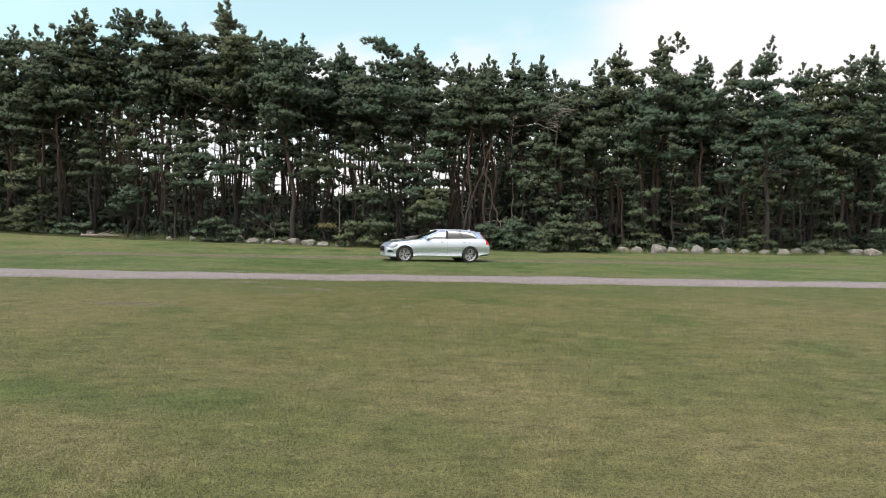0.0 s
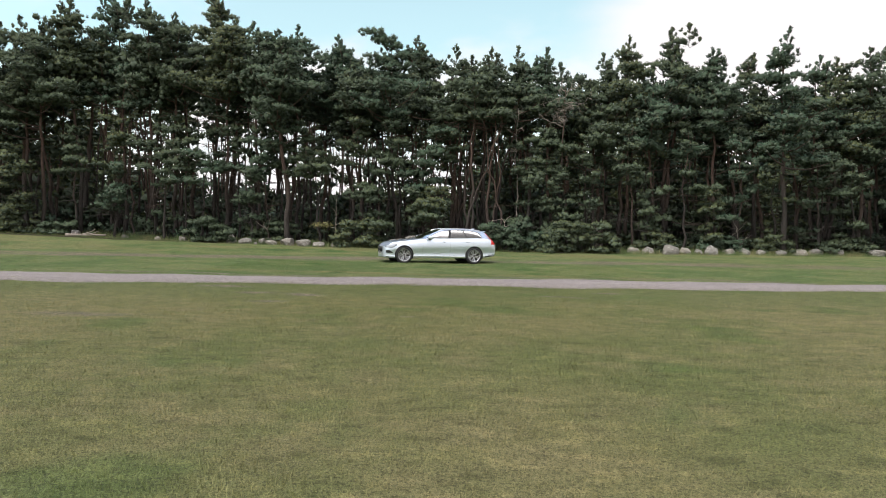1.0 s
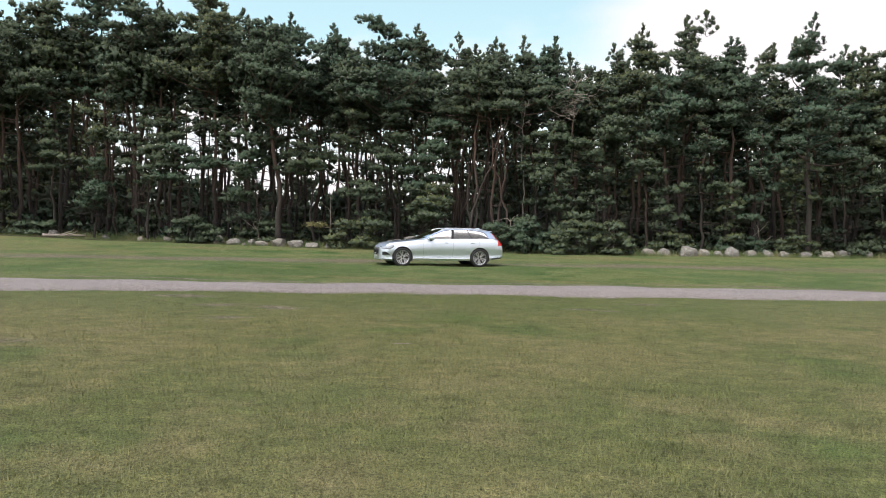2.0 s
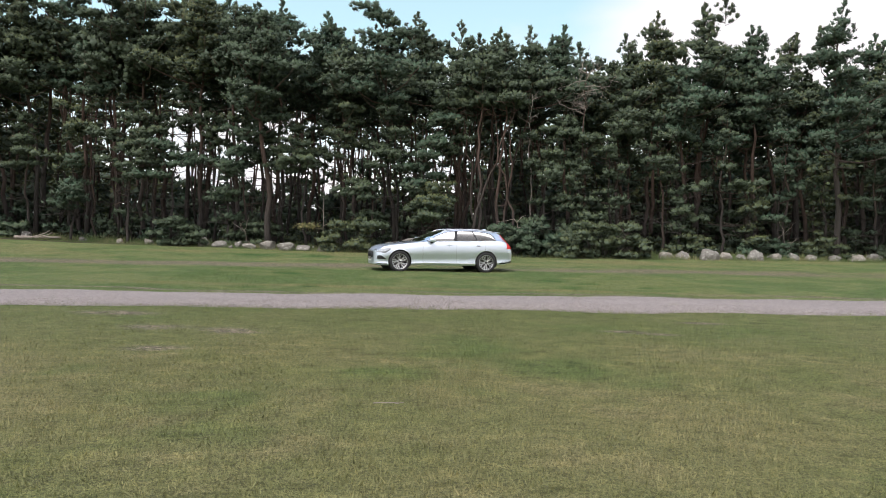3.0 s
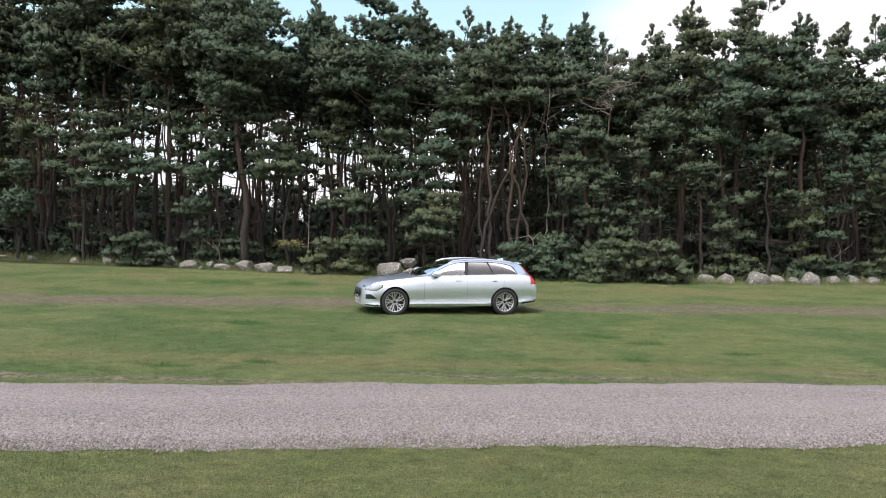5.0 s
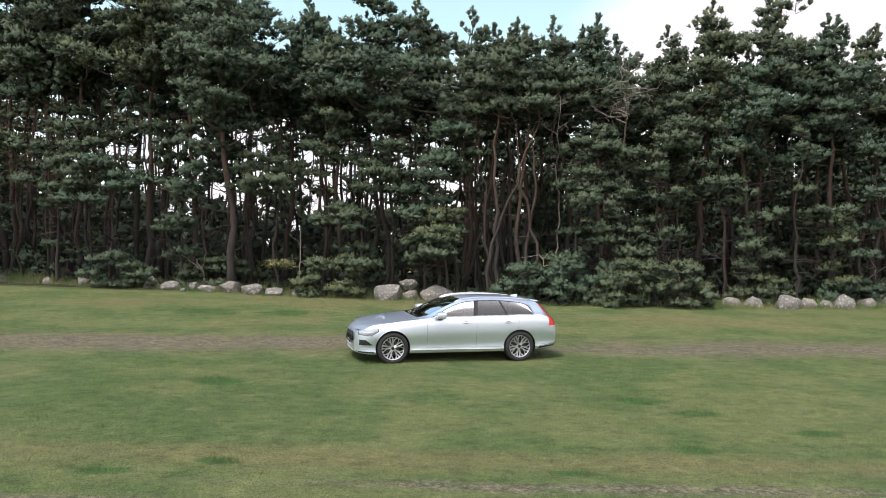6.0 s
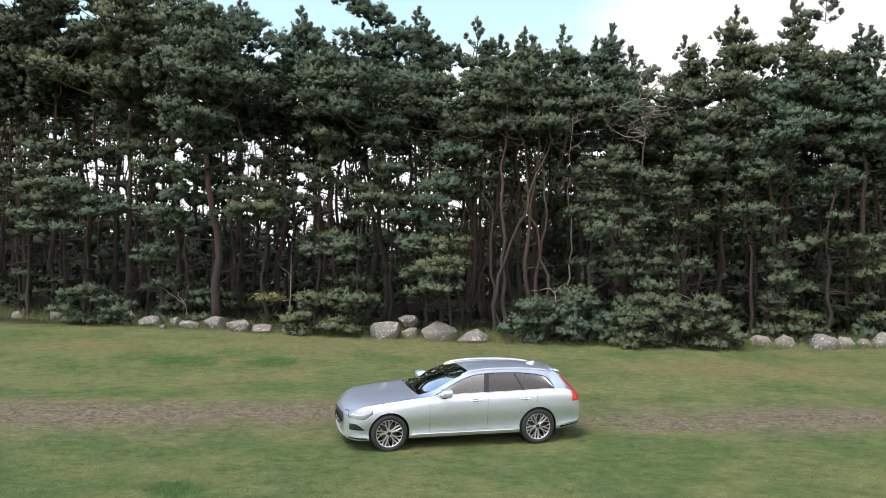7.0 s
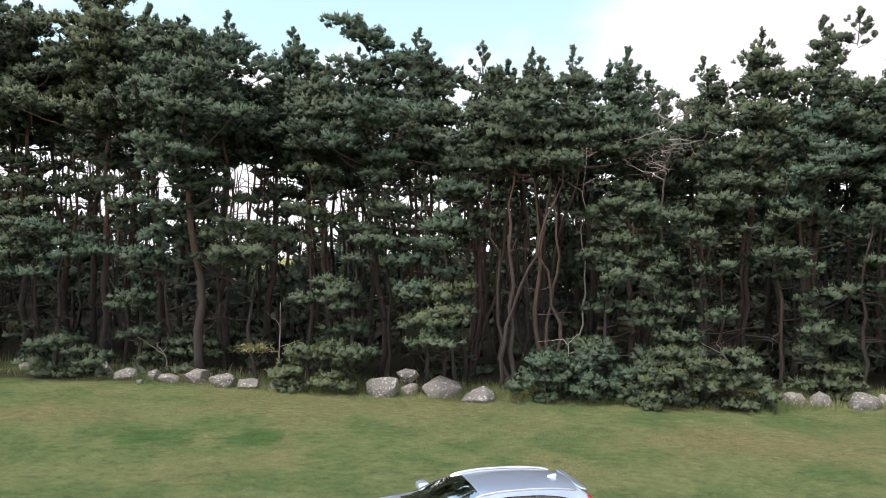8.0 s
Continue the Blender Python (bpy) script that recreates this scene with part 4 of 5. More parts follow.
def sapling(x, y):
    """A thin pale stem with one spray of yellowing leaves."""
    rng = np.random.default_rng(9)
    ob = new("sapling")
    t = Tubes()
    p = bent(rng, (0, 0, -0.05), (0.05, 0, 2.9), 9, 0.03)
    t.add(p, np.linspace(0.035, 0.012, 9), 6)
    for z0, e in ((1.15, (-1.0, -0.3, 1.35)), (1.3, (0.9, -0.1, 1.6)), (2.0, (-0.5, 0.2, 2.6))):
        at = np.array([np.interp(z0, p[:, 2], p[:, j]) for j in range(3)])
        t.add(bent(rng, at, e, 6, 0.04), np.linspace(0.016, 0.005, 6), 4)
    part("stem", t.mesh("stem"), M_DEAD, ob, smooth=True)
    n = 420
    c = np.stack([rng.normal(-0.75, 0.3, n), rng.normal(-0.25, 0.16, n), rng.normal(1.32, 0.08, n)], -1)
    e1, e2 = rng.normal(0, 0.05, (n, 3)), rng.normal(0, 0.05, (n, 3))
    tagged(part("leaves", tri_mesh("leaves", np.stack([c, c + e1, c + e2], 1)), M_YELLOW, ob), kind="stuff")
    stand(ob, x, y)
    tagged(ob, "thin bare sapling with a spray of yellowing leaves", "sapling")


def fallen_log(x, y):
    rng = np.random.default_rng(14)
    ob = new("fallen_log")
    t = Tubes()
    t.add(bent(rng, (-1.2, 0, 0.12), (1.2, 0.1, 0.10), 9, 0.04), np.linspace(0.10, 0.05, 9), 8, 0.1, rng)
    t.add(bent(rng, (0.1, 0, 0.12), (1.0, -0.4, 0.35), 6, 0.04), np.linspace(0.045, 0.012, 6), 6)
    t.add(bent(rng, (-0.3, 0, 0.12), (0.5, 0.3, 0.5), 6, 0.05), np.linspace(0.04, 0.01, 6), 6)
    part("wood", t.mesh("wood"), M_DEAD, ob, smooth=True)
    stand(ob, x, y)
    tagged(ob, "weathered pale fallen log lying by the boulders", "fallen log")


def stick(x, y):
    """A short pale stick lying in the mown grass."""
    rng = np.random.default_rng(15)
    t = Tubes()
    t.add(bent(rng, (-0.11, 0, 0.02), (0.1, 0.03, 0.016), 7, 0.008), np.linspace(0.004, 0.0025, 7), 6)
    t.add(bent(rng, (0.02, 0.01, 0.018), (0.07, -0.04, 0.025), 4, 0.006), np.linspace(0.003, 0.002, 4), 5)
    ob = part("stick", t.mesh("stick"), M_DEAD, smooth=True)
    stand(ob, x, y)
    tagged(ob, "short pale dry stick lying in the grass", "stick")


def bare_branch(x, y, z, s, seed):
    """A dead, crooked lower branch rooted in the ground thicket."""
    rng = np.random.default_rng(seed)
    ob = new("dead_branch")
    t = Tubes()
    g = float(gz(x, y))
    p = bent(rng, (0.3, 0.3, -0.05), (0.0, -0.2, z - g), 9, 0.09)
    t.add(p, np.linspace(0.035, 0.014, 9), 5)
    for k in range(6):
        q = p[3 + k % 6]
        t.add(bent(rng, q, q + rng.normal(0, 0.55 * s, 3) + np.array([0, -0.1, 0.25]), 6, 0.07), np.linspace(0.016, 0.005, 6), 4)
    tagged(part("wood", t.mesh("wood"), M_DEAD, ob, smooth=True), kind="stuff")
    stand(ob, x, y)
    tagged(ob, "dead grey crooked branch among the bushes", "dead branch")


def far_wood(deep):
    """The trees too deep in the wood to tell apart, as one object."""
    cache, tris, slots = {}, [], []
    for ob, m in deep:
        if ob.name not in cache:
            vs, ss = [], []
            for ch in ob.children:
                me = ch.data
                me.calc_loop_triangles()
                co = np.empty(len(me.vertices) * 3, np.float32)
                me.vertices.foreach_get("co", co)
                ix = np.empty(len(me.loop_triangles) * 3, np.int32)
                me.loop_triangles.foreach_get("vertices", ix)
                mi = np.empty(len(me.loop_triangles), np.int32)
                me.loop_triangles.foreach_get("material_index", mi)
                vs.append(co.reshape(-1, 3)[ix].reshape(-1, 3, 3))
                ss.append(mi if ch.name.startswith("crown") else np.full(len(mi), 2))
            cache[ob.name] = (np.concatenate(vs), np.concatenate(ss))
        v, s = cache[ob.name]
        M = np.array(m)
        tris.append(v @ M[:3, :3].T + M[:3, 3])
        slots.append(s)
    me = tri_mesh("far_wood", np.concatenate(tris), np.concatenate(slots))
    for mat in (M_NEEDLE, M_INNER, M_BARK):
        me.materials.append(mat)
    tagged(part("far_wood", me, None), "deep rows of thin dark pines inside the wood", "wood", kind="stuff")


def wood():
    for i, (x, y, top, base, spread) in enumerate(FRONT):
        g = float(gz(x, y))
        h = top - g - 0.18
        tilt = 0.5 * math.sin(7.1 * i)
        base += 0.9 if x < 6 else 0.3
        many = 3 if 0.5 < x < 3 else 1
        stand(pine(h, base - g, spread, (0.065 if many > 1 else 0.11 if y < 47.5 else 0.07) + 0.005 * h, 100 + i, pads=18 if x < 6 else 14, fine=0.72, bare=9, stems=many, face=0.55, pad_r=(0.75, 1.2),
                   lean=(tilt, -0.4 + 0.4 * math.sin(3.3 * i)), wob=0.06 if y < 47.5 else 0.085, plume=(-1.35, -0.3, 0.8) if -3.5 < x < -3 else None), x - tilt, y)
    for i, (x, y, z0, z1, spread) in enumerate(LOW):
        g = float(gz(x, y))
        n = max(5, int((z1 - z0) * (1.75 if x < 8 else 1.35)))
        stand(pine(z1 - g, max(0.4, z0 - g), spread, 0.085, 300 + i, pads=n, fine=0.78 if y < 49 else 0.5, bare=6, tip=False, face=0.5, lean=(0.4 * math.sin(5.3 * i), -0.3), pad_r=(0.62, 1.0) if x < 8 else (0.55, 0.88),
                   label="young Scots pine with drooping green sprays at the wood's edge"), x, y)
    # second row, filling the canopy behind the edge
    rng = np.random.default_rng(77)
    fill = [pine(h, b_, 3.0, 0.17, 470 + i, pads=16, fine=0.3, bare=6, lean=(rng.normal(0, 0.5), -0.3), pad_r=(0.95, 1.5), face=0.3) for i, (h, b_) in enumerate(((12.6, 8.6), (13.0, 7.8), (12.2, 8.2), (13.3, 9.0)))]
    tops = sorted((x, top) for x, y, top, base, sp in FRONT if y > 48)
    for n in range(34):
        x = -38 + 2.3 * n + rng.uniform(-0.5, 0.5)
        y = 52.8 + rng.uniform(-0.6, 1.2)
        want = float(np.interp(x, [t[0] for t in tops], [t[1] for t in tops])) - 1.1 - float(gz(x, y))
        k = int(rng.integers(4)) if n >= 4 else n
        m = pose(x, y, float(gz(x, y)), 0, 0, rng.uniform(-40, 40)) @ Matrix.Scale(want / (12.6, 13.0, 12.2, 13.3)[k], 4)
        if n < 4:
            fill[n].matrix_basis = m
        else:
            copy_thing(fill[k], m)
    # deeper rows: tall and bare below, or furnished nearly to the ground
    high = [pine(h, b_, 2.6, 0.105, 500 + i, pads=6, fine=0.125, bare=7, lean=(rng.normal(0, 0.9), rng.normal(0, 0.4)), stems=1 + (i % 3 != 0), pad_r=(0.9, 1.4), tip=False) for i, (h, b_) in enumerate(((13.4, 10.4), (13.0, 10.0), (13.8, 10.6), (12.6, 9.6)))]
    low = [pine(h, b_, 2.4, 0.12, 520 + i, pads=11, fine=0.125, bare=5, lean=(rng.normal(0, 0.9), rng.normal(0, 0.4)), pad_r=(0.9, 1.3), tip=False) for i, (h, b_) in enumerate(((11.6, 2.6), (12.2, 3.6), (11.0, 1.8), (12.6, 4.4)))]
    used, deep = set(), []
    for row, y0 in enumerate((55.5, 58.5, 61.5, 65.0, 69.0, 73.0)):
        step = 2.3
        for k in range(int(-48 / step), int(48 / step) + 1):
            x = (k + 0.5 * (row % 2)) * step + rng.uniform(-1.2, 1.2)
            y = y0 + rng.uniform(-1.3, 1.3)
            open_share = 0.8 if -23 < x * 51 / y < -4 else (0.4 if -4 <= x * 51 / y < 4 else 0.12)
            if open_share > 0.7 and row > 1 and rng.random() < 0.18:
                continue
            kinds = high if rng.random() < open_share else low
            ob = kinds[int(rng.integers(4))]
            m = pose(x, y, float(gz(x, y)), 0, 0, rng.uniform(0, 360)) @ Matrix.Scale(rng.uniform(0.92, 1.08), 4)
            if ob.name not in used:
                used.add(ob.name)
                ob.matrix_basis = m
            elif row < 2:
                copy_thing(ob, m)
            else:
                deep.append((ob, m))
    far_wood(deep)
    # shaded undergrowth inside the wood
    shrubs = [bush(0, 0, 3.2, h, 650 + i, 0.28, 8) for i, h in enumerate((2.2, 2.8, 1.7))]
    for n in range(124):
        x, y = -47 + (n * 0.618 % 1) * 94, (54.5, 60, 66, 72, 76, 77)[n % 6] + rng.uniform(-1.5, 1.5)
        if n >= 70:      # a thicket along the far side
            x, y = -47 + (n - 70) * 2.65, 78.5 + rng.uniform(-0.6, 0.6)
        if n >= 106:
            x, y = -47 + (n - 106) * 5.4, 80.5 + rng.uniform(-0.4, 0.4)
        m = pose(x, y, float(gz(x, y)), 0, 0, rng.uniform(0, 360)) @ Matrix.Scale(rng.uniform(1.15, 1.6) if n < 70 else rng.uniform(1.75, 2.15) if -36 < x < 8 else rng.uniform(3.0, 3.6), 4)
        if n < 3:
            shrubs[n].matrix_basis = m
        else:
            copy_thing(shrubs[n % 3], m)
    for n in range(30):      # low growth among the first trunks
        x, y = -33 + 2.25 * n + rng.uniform(-0.8, 0.8), 49.3 + rng.uniform(-0.7, 1.6)
        copy_thing(shrubs[n % 3], pose(x, y, float(gz(x, y)), 0, 0, rng.uniform(0, 360)) @ Matrix.Scale(rng.uniform(0.45, 0.75), 4))
    for i, (x, y, w, h) in enumerate(BUSHES):
        bush(x, y, w, h, 700 + i)
    dead_tree(7.1, 46.9, 11.6 - float(gz(7.1, 46.9)), 31, 0.74, 14, 1.7, 0.085)
    dead_tree(4.4, 48.0, 10.3 - float(gz(4.4, 48.0)), 35, 0.6, 7, 0.7, 0.05)
    for x, y, seed, lean in ((1.55, 46.6, 93, 0.25), (3.25, 47.0, 96, -0.2)):
        stand(pine(9.8, 8.0, 1.8, 0.105, seed, pads=7, fine=0.8, bare=4, tip=False, stems=3, wob=0.13, lean=(lean, -0.1), pad_r=(0.6, 0.9), label="Scots pine with several crooked red-barked stems"), x, y)
    sapling(-6.55, 46.6)
    fallen_log(-22.0, 47.5)
    stick(-0.62, 13.02)
    for i, (x, y, z, s) in enumerate(((-10.9, 47.1, 3.0, 1.0), (8.9, 46.4, 3.1, 0.9), (3.4, 46.2, 3.4, 0.8), (17.6, 46.9, 2.8, 0.9))):
        bare_branch(x, y, z, s, 60 + i)


BOULDERS += [(-11.17, 45.87, 0.26, 0.16, 0, 0.03)]
for i, (x, y, w, h, peak, lift) in enumerate(BOULDERS):
    s = 0.88 if -3 < x < 1 else 0.9
    boulder(x, y, w * s, h * (0.78 if -3 < x < 1 else 0.8), 40 + i, lift=lift, peak=peak)
wood()
turf()
tall_grass()


# ---- estate car ----
def car_paint():
    m, nt, b = material("silver_paint", 0.38, 0.87, (0.78, 0.82, 0.86))
    oc = n_coord(nt)
    dust = n_step(nt, n_noise(nt, oc, 3.0, 4, 0.6), 0.45, 0.75)
    put(nt, b.inputs["Base Color"], n_mix(nt, dust, (0.78, 0.85, 0.95), (0.75, 0.82, 0.92)))
    put(nt, b.inputs["Roughness"], n_step(nt, dust, 0, 1, 0.35, 0.41))
    b.inputs["Coat Weight"].default_value, b.inputs["Coat Roughness"].default_value = 1.0, 0.03
    return m


def plain(name, color, rough, metal=0.0, scale=30.0, vary=0.25):
    m, nt, b = material(name, rough, metal, color)
    dark = tuple(c * (1 - vary) for c in color)
    put(nt, b.inputs["Base Color"], n_mix(nt, n_noise(nt, n_coord(nt), scale, 3), dark, color))
    return m


def window_glass(name, tint, gloss=2.2):
    m = bpy.data.materials.new(name)
    m.use_nodes = True
    nt = m.node_tree
    nt.nodes.clear()
    out = nt.nodes.new("ShaderNodeOutputMaterial")
    tr, gl, mx, fr = nt.nodes.new("ShaderNodeBsdfTransparent"), nt.nodes.new("ShaderNodeBsdfGlossy"), nt.nodes.new("ShaderNodeMixShader"), nt.nodes.new("ShaderNodeFresnel")
    tr.inputs[0].default_value = (tint * 0.95, tint, tint * 0.97, 1)
    gl.inputs["Roughness"].default_value = 0.02
    gl.inputs["Color"].default_value = (1.0, 0.97, 0.92, 1)
    fr.inputs[0].default_value = gloss
    nt.links.new(fr.outputs[0], mx.inputs[0])
    nt.links.new(tr.outputs[0], mx.inputs[1])
    nt.links.new(gl.outputs[0], mx.inputs[2])
    nt.links.new(mx.outputs[0], out.inputs[0])
    m.diffuse_color = (0.05, 0.05, 0.05, 1)
    return m


M_PAINT = car_paint()
M_BLACK = plain("black_plastic", (0.018, 0.018, 0.019), 0.45)
M_GLOSSBLACK = plain("gloss_black_trim", (0.012, 0.012, 0.013), 0.12)
M_CHROME = plain("bright_trim", (0.78, 0.78, 0.79), 0.16, 1.0, vary=0.1)
M_TYRE = plain("tyre_rubber", (0.022, 0.022, 0.023), 0.85, scale=60)
M_RIMDARK = plain("dark_alloy", (0.035, 0.035, 0.037), 0.35, 0.6)
M_RIM = plain("machined_alloy", (0.72, 0.73, 0.75), 0.28, 0.9, vary=0.12)
M_LAMP = plain("headlamp_lens", (0.50, 0.53, 0.57), 0.06, 0.4, scale=40, vary=0.55)
M_RED = plain("red_lamp_lens", (0.62, 0.022, 0.018), 0.12, vary=0.3)
M_WHITE = plain("white_lens", (0.85, 0.86, 0.86), 0.2, vary=0.05)
M_PLATE = plain("plate_white", (0.75, 0.75, 0.73), 0.4, vary=0.05)
M_SEAT = plain("dark_leather", (0.045, 0.040, 0.036), 0.55, scale=25)
M_TRIM = plain("dark_cabin_trim", (0.025, 0.024, 0.024), 0.7)
M_DISC = plain("brake_steel", (0.12, 0.115, 0.11), 0.5, 0.9)
M_CLEAR, M_TINT = window_glass("clear_glass", 0.55, 2.1), window_glass("tinted_glass", 0.12, 1.75)


def spline(pts):
    """Smooth curve y(x) through points, without overshoot."""
    px, py = np.array([p[0] for p in pts], float), np.array([p[1] for p in pts], float)
    if px[0] > px[-1]:
        px, py = px[::-1], py[::-1]
    h = np.diff(px)
    d = np.diff(py) / h
    m = np.zeros(len(px))
    for i in range(1, len(px) - 1):
        if d[i - 1] * d[i] > 0:
            w1, w2 = 2 * h[i] + h[i - 1], h[i] + 2 * h[i - 1]
            m[i] = (w1 + w2) / (w1 / d[i - 1] + w2 / d[i])
    m[0], m[-1] = d[0], d[-1]

    def f(x):
        x = np.clip(x, px[0], px[-1])
        i = np.clip(np.searchsorted(px, x) - 1, 0, len(h) - 1)
        t = (x - px[i]) / h[i]
        return (1 + 2 * t) * (1 - t) ** 2 * py[i] + t * (1 - t) ** 2 * h[i] * m[i] + t * t * (3 - 2 * t) * py[i + 1] + t * t * (t - 1) * h[i] * m[i + 1]
    return f


# x runs forward from the front axle; front bumper at 0.82, rear axle at -2.94, rear bumper at -3.97
AXLE_R, TYRE_R, ARCH_R = -2.941, 0.345, 0.378
NOSE, TAIL = 0.815, -3.97
def lowered(pts):
    return spline([(x, z if z < 0.95 else 0.95 + (z - 0.95) * 0.935) for x, z in pts])


z_top = lowered([(0.815, 0.64), (0.802, 0.685), (0.77, 0.735), (0.70, 0.787), (0.58, 0.838), (0.3, 0.892), (0.0, 0.930), (-0.3, 0.960), (-0.58, 0.990), (-0.66, 1.010), (-0.8, 1.078), (-1.1, 1.228), (-1.4, 1.357), (-1.6, 1.42), (-1.9, 1.456),
                (-2.3, 1.472), (-2.8, 1.462), (-3.1, 1.436), (-3.36, 1.400), (-3.47, 1.375), (-3.52, 1.335), (-3.66, 1.18), (-3.80, 1.03), (-3.885, 0.90), (-3.93, 0.78), (-3.96, 0.66), (-3.97, 0.58)])
z_belt = spline([(0.85, 0.60), (0.78, 0.675), (0.58, 0.778), (0.3, 0.842), (0.0, 0.882), (-0.4, 0.932), (-0.9, 0.990), (-1.3, 1.015), (-1.8, 1.028), (-2.6, 1.045), (-3.1, 1.062), (-3.4, 1.055), (-3.66, 1.005), (-3.83, 0.88), (-3.93, 0.74), (-3.97, 0.57)])
z_glass = lowered([(0.85, 0.605), (0.58, 0.798), (0.3, 0.860), (0.0, 0.900), (-0.4, 0.948), (-0.86, 1.000), (-1.0, 1.062), (-1.2, 1.170), (-1.45, 1.285), (-1.7, 1.355), (-2.1, 1.385), (-2.5, 1.382), (-2.8, 1.358), (-2.98, 1.330), (-3.12, 1.285), (-3.22, 1.18), (-3.28, 1.075), (-3.42, 1.07), (-3.66, 1.02), (-3.83, 0.91), (-3.93, 0.755), (-3.97, 0.573)])
z_side = lowered([(0.85, 0.61), (0.58, 0.818), (0.3, 0.877), (0.0, 0.915), (-0.4, 0.960), (-0.7, 1.005), (-0.88, 1.050), (-1.0, 1.105), (-1.2, 1.216), (-1.45, 1.335), (-1.7, 1.400), (-2.1, 1.430), (-2.5, 1.430), (-2.8, 1.415), (-3.1, 1.385), (-3.35, 1.345), (-3.50, 1.295), (-3.66, 1.150), (-3.80, 1.005), (-3.885, 0.885), (-3.93, 0.77), (-3.97, 0.576)])
y_side = spline([(0.85, 0.50), (0.58, 0.64), (0.0, 0.69), (-0.5, 0.715), (-0.88, 0.705), (-1.2, 0.675), (-1.45, 0.64), (-1.7, 0.612), (-2.5, 0.605), (-3.2, 0.585), (-3.5, 0.57), (-3.8, 0.60), (-3.97, 0.55)])
plan = spline([(0.815, 0.54), (0.805, 0.63), (0.78, 0.74), (0.72, 0.85), (0.60, 0.94), (0.40, 0.985), (0.0, 1.0), (-0.8, 0.985), (-2.2, 0.99), (-2.94, 1.0), (-3.45, 0.98), (-3.76, 0.925), (-3.885, 0.85), (-3.95, 0.74), (-3.97, 0.60)])
z_sill = spline([(0.85, 0.27), (0.78, 0.22), (0.5, 0.20), (-0.5, 0.215), (-2.6, 0.225), (-3.4, 0.26), (-3.8, 0.31), (-3.97, 0.40)])


def section(x):
    """Half section of the body shell at x, from the keel to the roof's middle: the corner points (y, z)."""
    k, zb, s = plan(x), z_belt(x), z_sill(x)
    hz = zb - s
    low = [(0.0, s), (0.70 * k, s - 0.005), (0.86 * k, s), (0.908 * k, s + 0.085 * hz), (0.903 * k, s + 0.25 * hz), (0.936 * k, s + 0.50 * hz), (0.940 * k, s + 0.68 * hz), (0.928 * k, s + 0.86 * hz)]
    yb = 0.895 * k
    zg = max(z_glass(x), zb + 0.004)
    yg = max(yb - (zg - zb) * 0.50 - 0.006, 0.5 * k)
    ys = min(y_side(x), yg - 0.012)
    zs, zt = max(z_side(x), zg + 0.003), max(z_top(x), zg + 0.006)
    return low + [(yb, zb), (yg, zg), (ys, zs), (ys * 0.52, zs + (zt - zs) * 0.76), (0.0, zt)]


SUBS = (2, 2, 2, 3, 6, 5, 5, 4, 8, 3, 5, 5)      # facets between the corner points


def fine_section(x):
    p = np.array(section(x))
    out = []
    for i in range(len(p) - 1):
        a, b_ = p[max(i - 1, 0)], p[min(i + 2, len(p) - 1)]
        for t in np.arange(SUBS[i]) / SUBS[i]:
            if 3 <= i <= 7 or i >= 10:
                if i == 3 or i == 10:
                    a = p[i]
                if i == 7:
                    b_ = p[i + 1]
                if i == 11:
                    b_ = np.array([-p[11][0], p[11][1]])
                q = 0.5 * ((2 * p[i]) + (p[i + 1] - a) * t + (2 * a - 5 * p[i] + 4 * p[i + 1] - b_) * t ** 2 + (3 * p[i] - a - 3 * p[i + 1] + b_) * t ** 3)
            else:
                q = p[i] + (p[i + 1] - p[i]) * t
                if i == 8:
                    q = q + np.array([0.012 * math.sin(math.pi * t), 0])
            out.append((q[0], q[1], i))
    out.append((p[-1][0], p[-1][1], len(p) - 2))
    return out


def bow(x, y):
    """Plan curve of nose, windscreen and tail: how far the middle stands out."""
    f = max(0.0, 1 - (y / 0.9) ** 2)
    nose = 0.11 * np.clip((x - 0.35) / 0.45, 0, 1)
    screen = 0.10 * math.exp(-((x + 0.95) / 0.45) ** 2)
    tail = -0.05 * np.clip((-3.5 - x) / 0.2, 0, 1)
    return x + f * (nose + screen + tail) - 0.11 * np.clip((x - 0.35) / 0.45, 0, 1) + 0.05 * np.clip((-3.5 - x) / 0.2, 0, 1)


def side_point(x, z, out=0.0):
    """A point on the car's left flank."""
    s = [(q[0], q[1]) for q in fine_section(x) if q[2] >= 2]
    zs = np.array([q[1] for q in s])
    k = int(np.argmax(zs >= z)) if (zs >= z).any() else len(s) - 1
    k = max(k, 1)
    t = np.clip((z - zs[k - 1]) / max(zs[k] - zs[k - 1], 1e-6), 0, 1)
    y = s[k - 1][0] + (s[k][0] - s[k - 1][0]) * t
    return np.array([bow(x, y), y + out, z])


def patch(name, mat, parent, outline, nx=14, nz=5, out=0.006, label="", mirror=1):
    """A lens or inlay lying on the flank. outline(u) gives x and the lower and upper z."""
    v, f = [], []
    for i in range(nx + 1):
        x, z0, z1 = outline(i / nx)
        for j in range(nz + 1):
            p = side_point(x, z0 + (z1 - z0) * j / nz, out * (math.sin(math.pi * min(max(j / nz, 0.06), 0.94)) ** 0.4))
            v.append((p[0], p[1] * mirror, p[2]))
    for i in range(nx):
        for j in range(nz):
            a = i * (nz + 1) + j
            f.append((a, a + 1, a + nz + 2, a + nz + 1))
    return part(name, indexed_mesh(name, v, f), mat, parent, label, smooth=True)


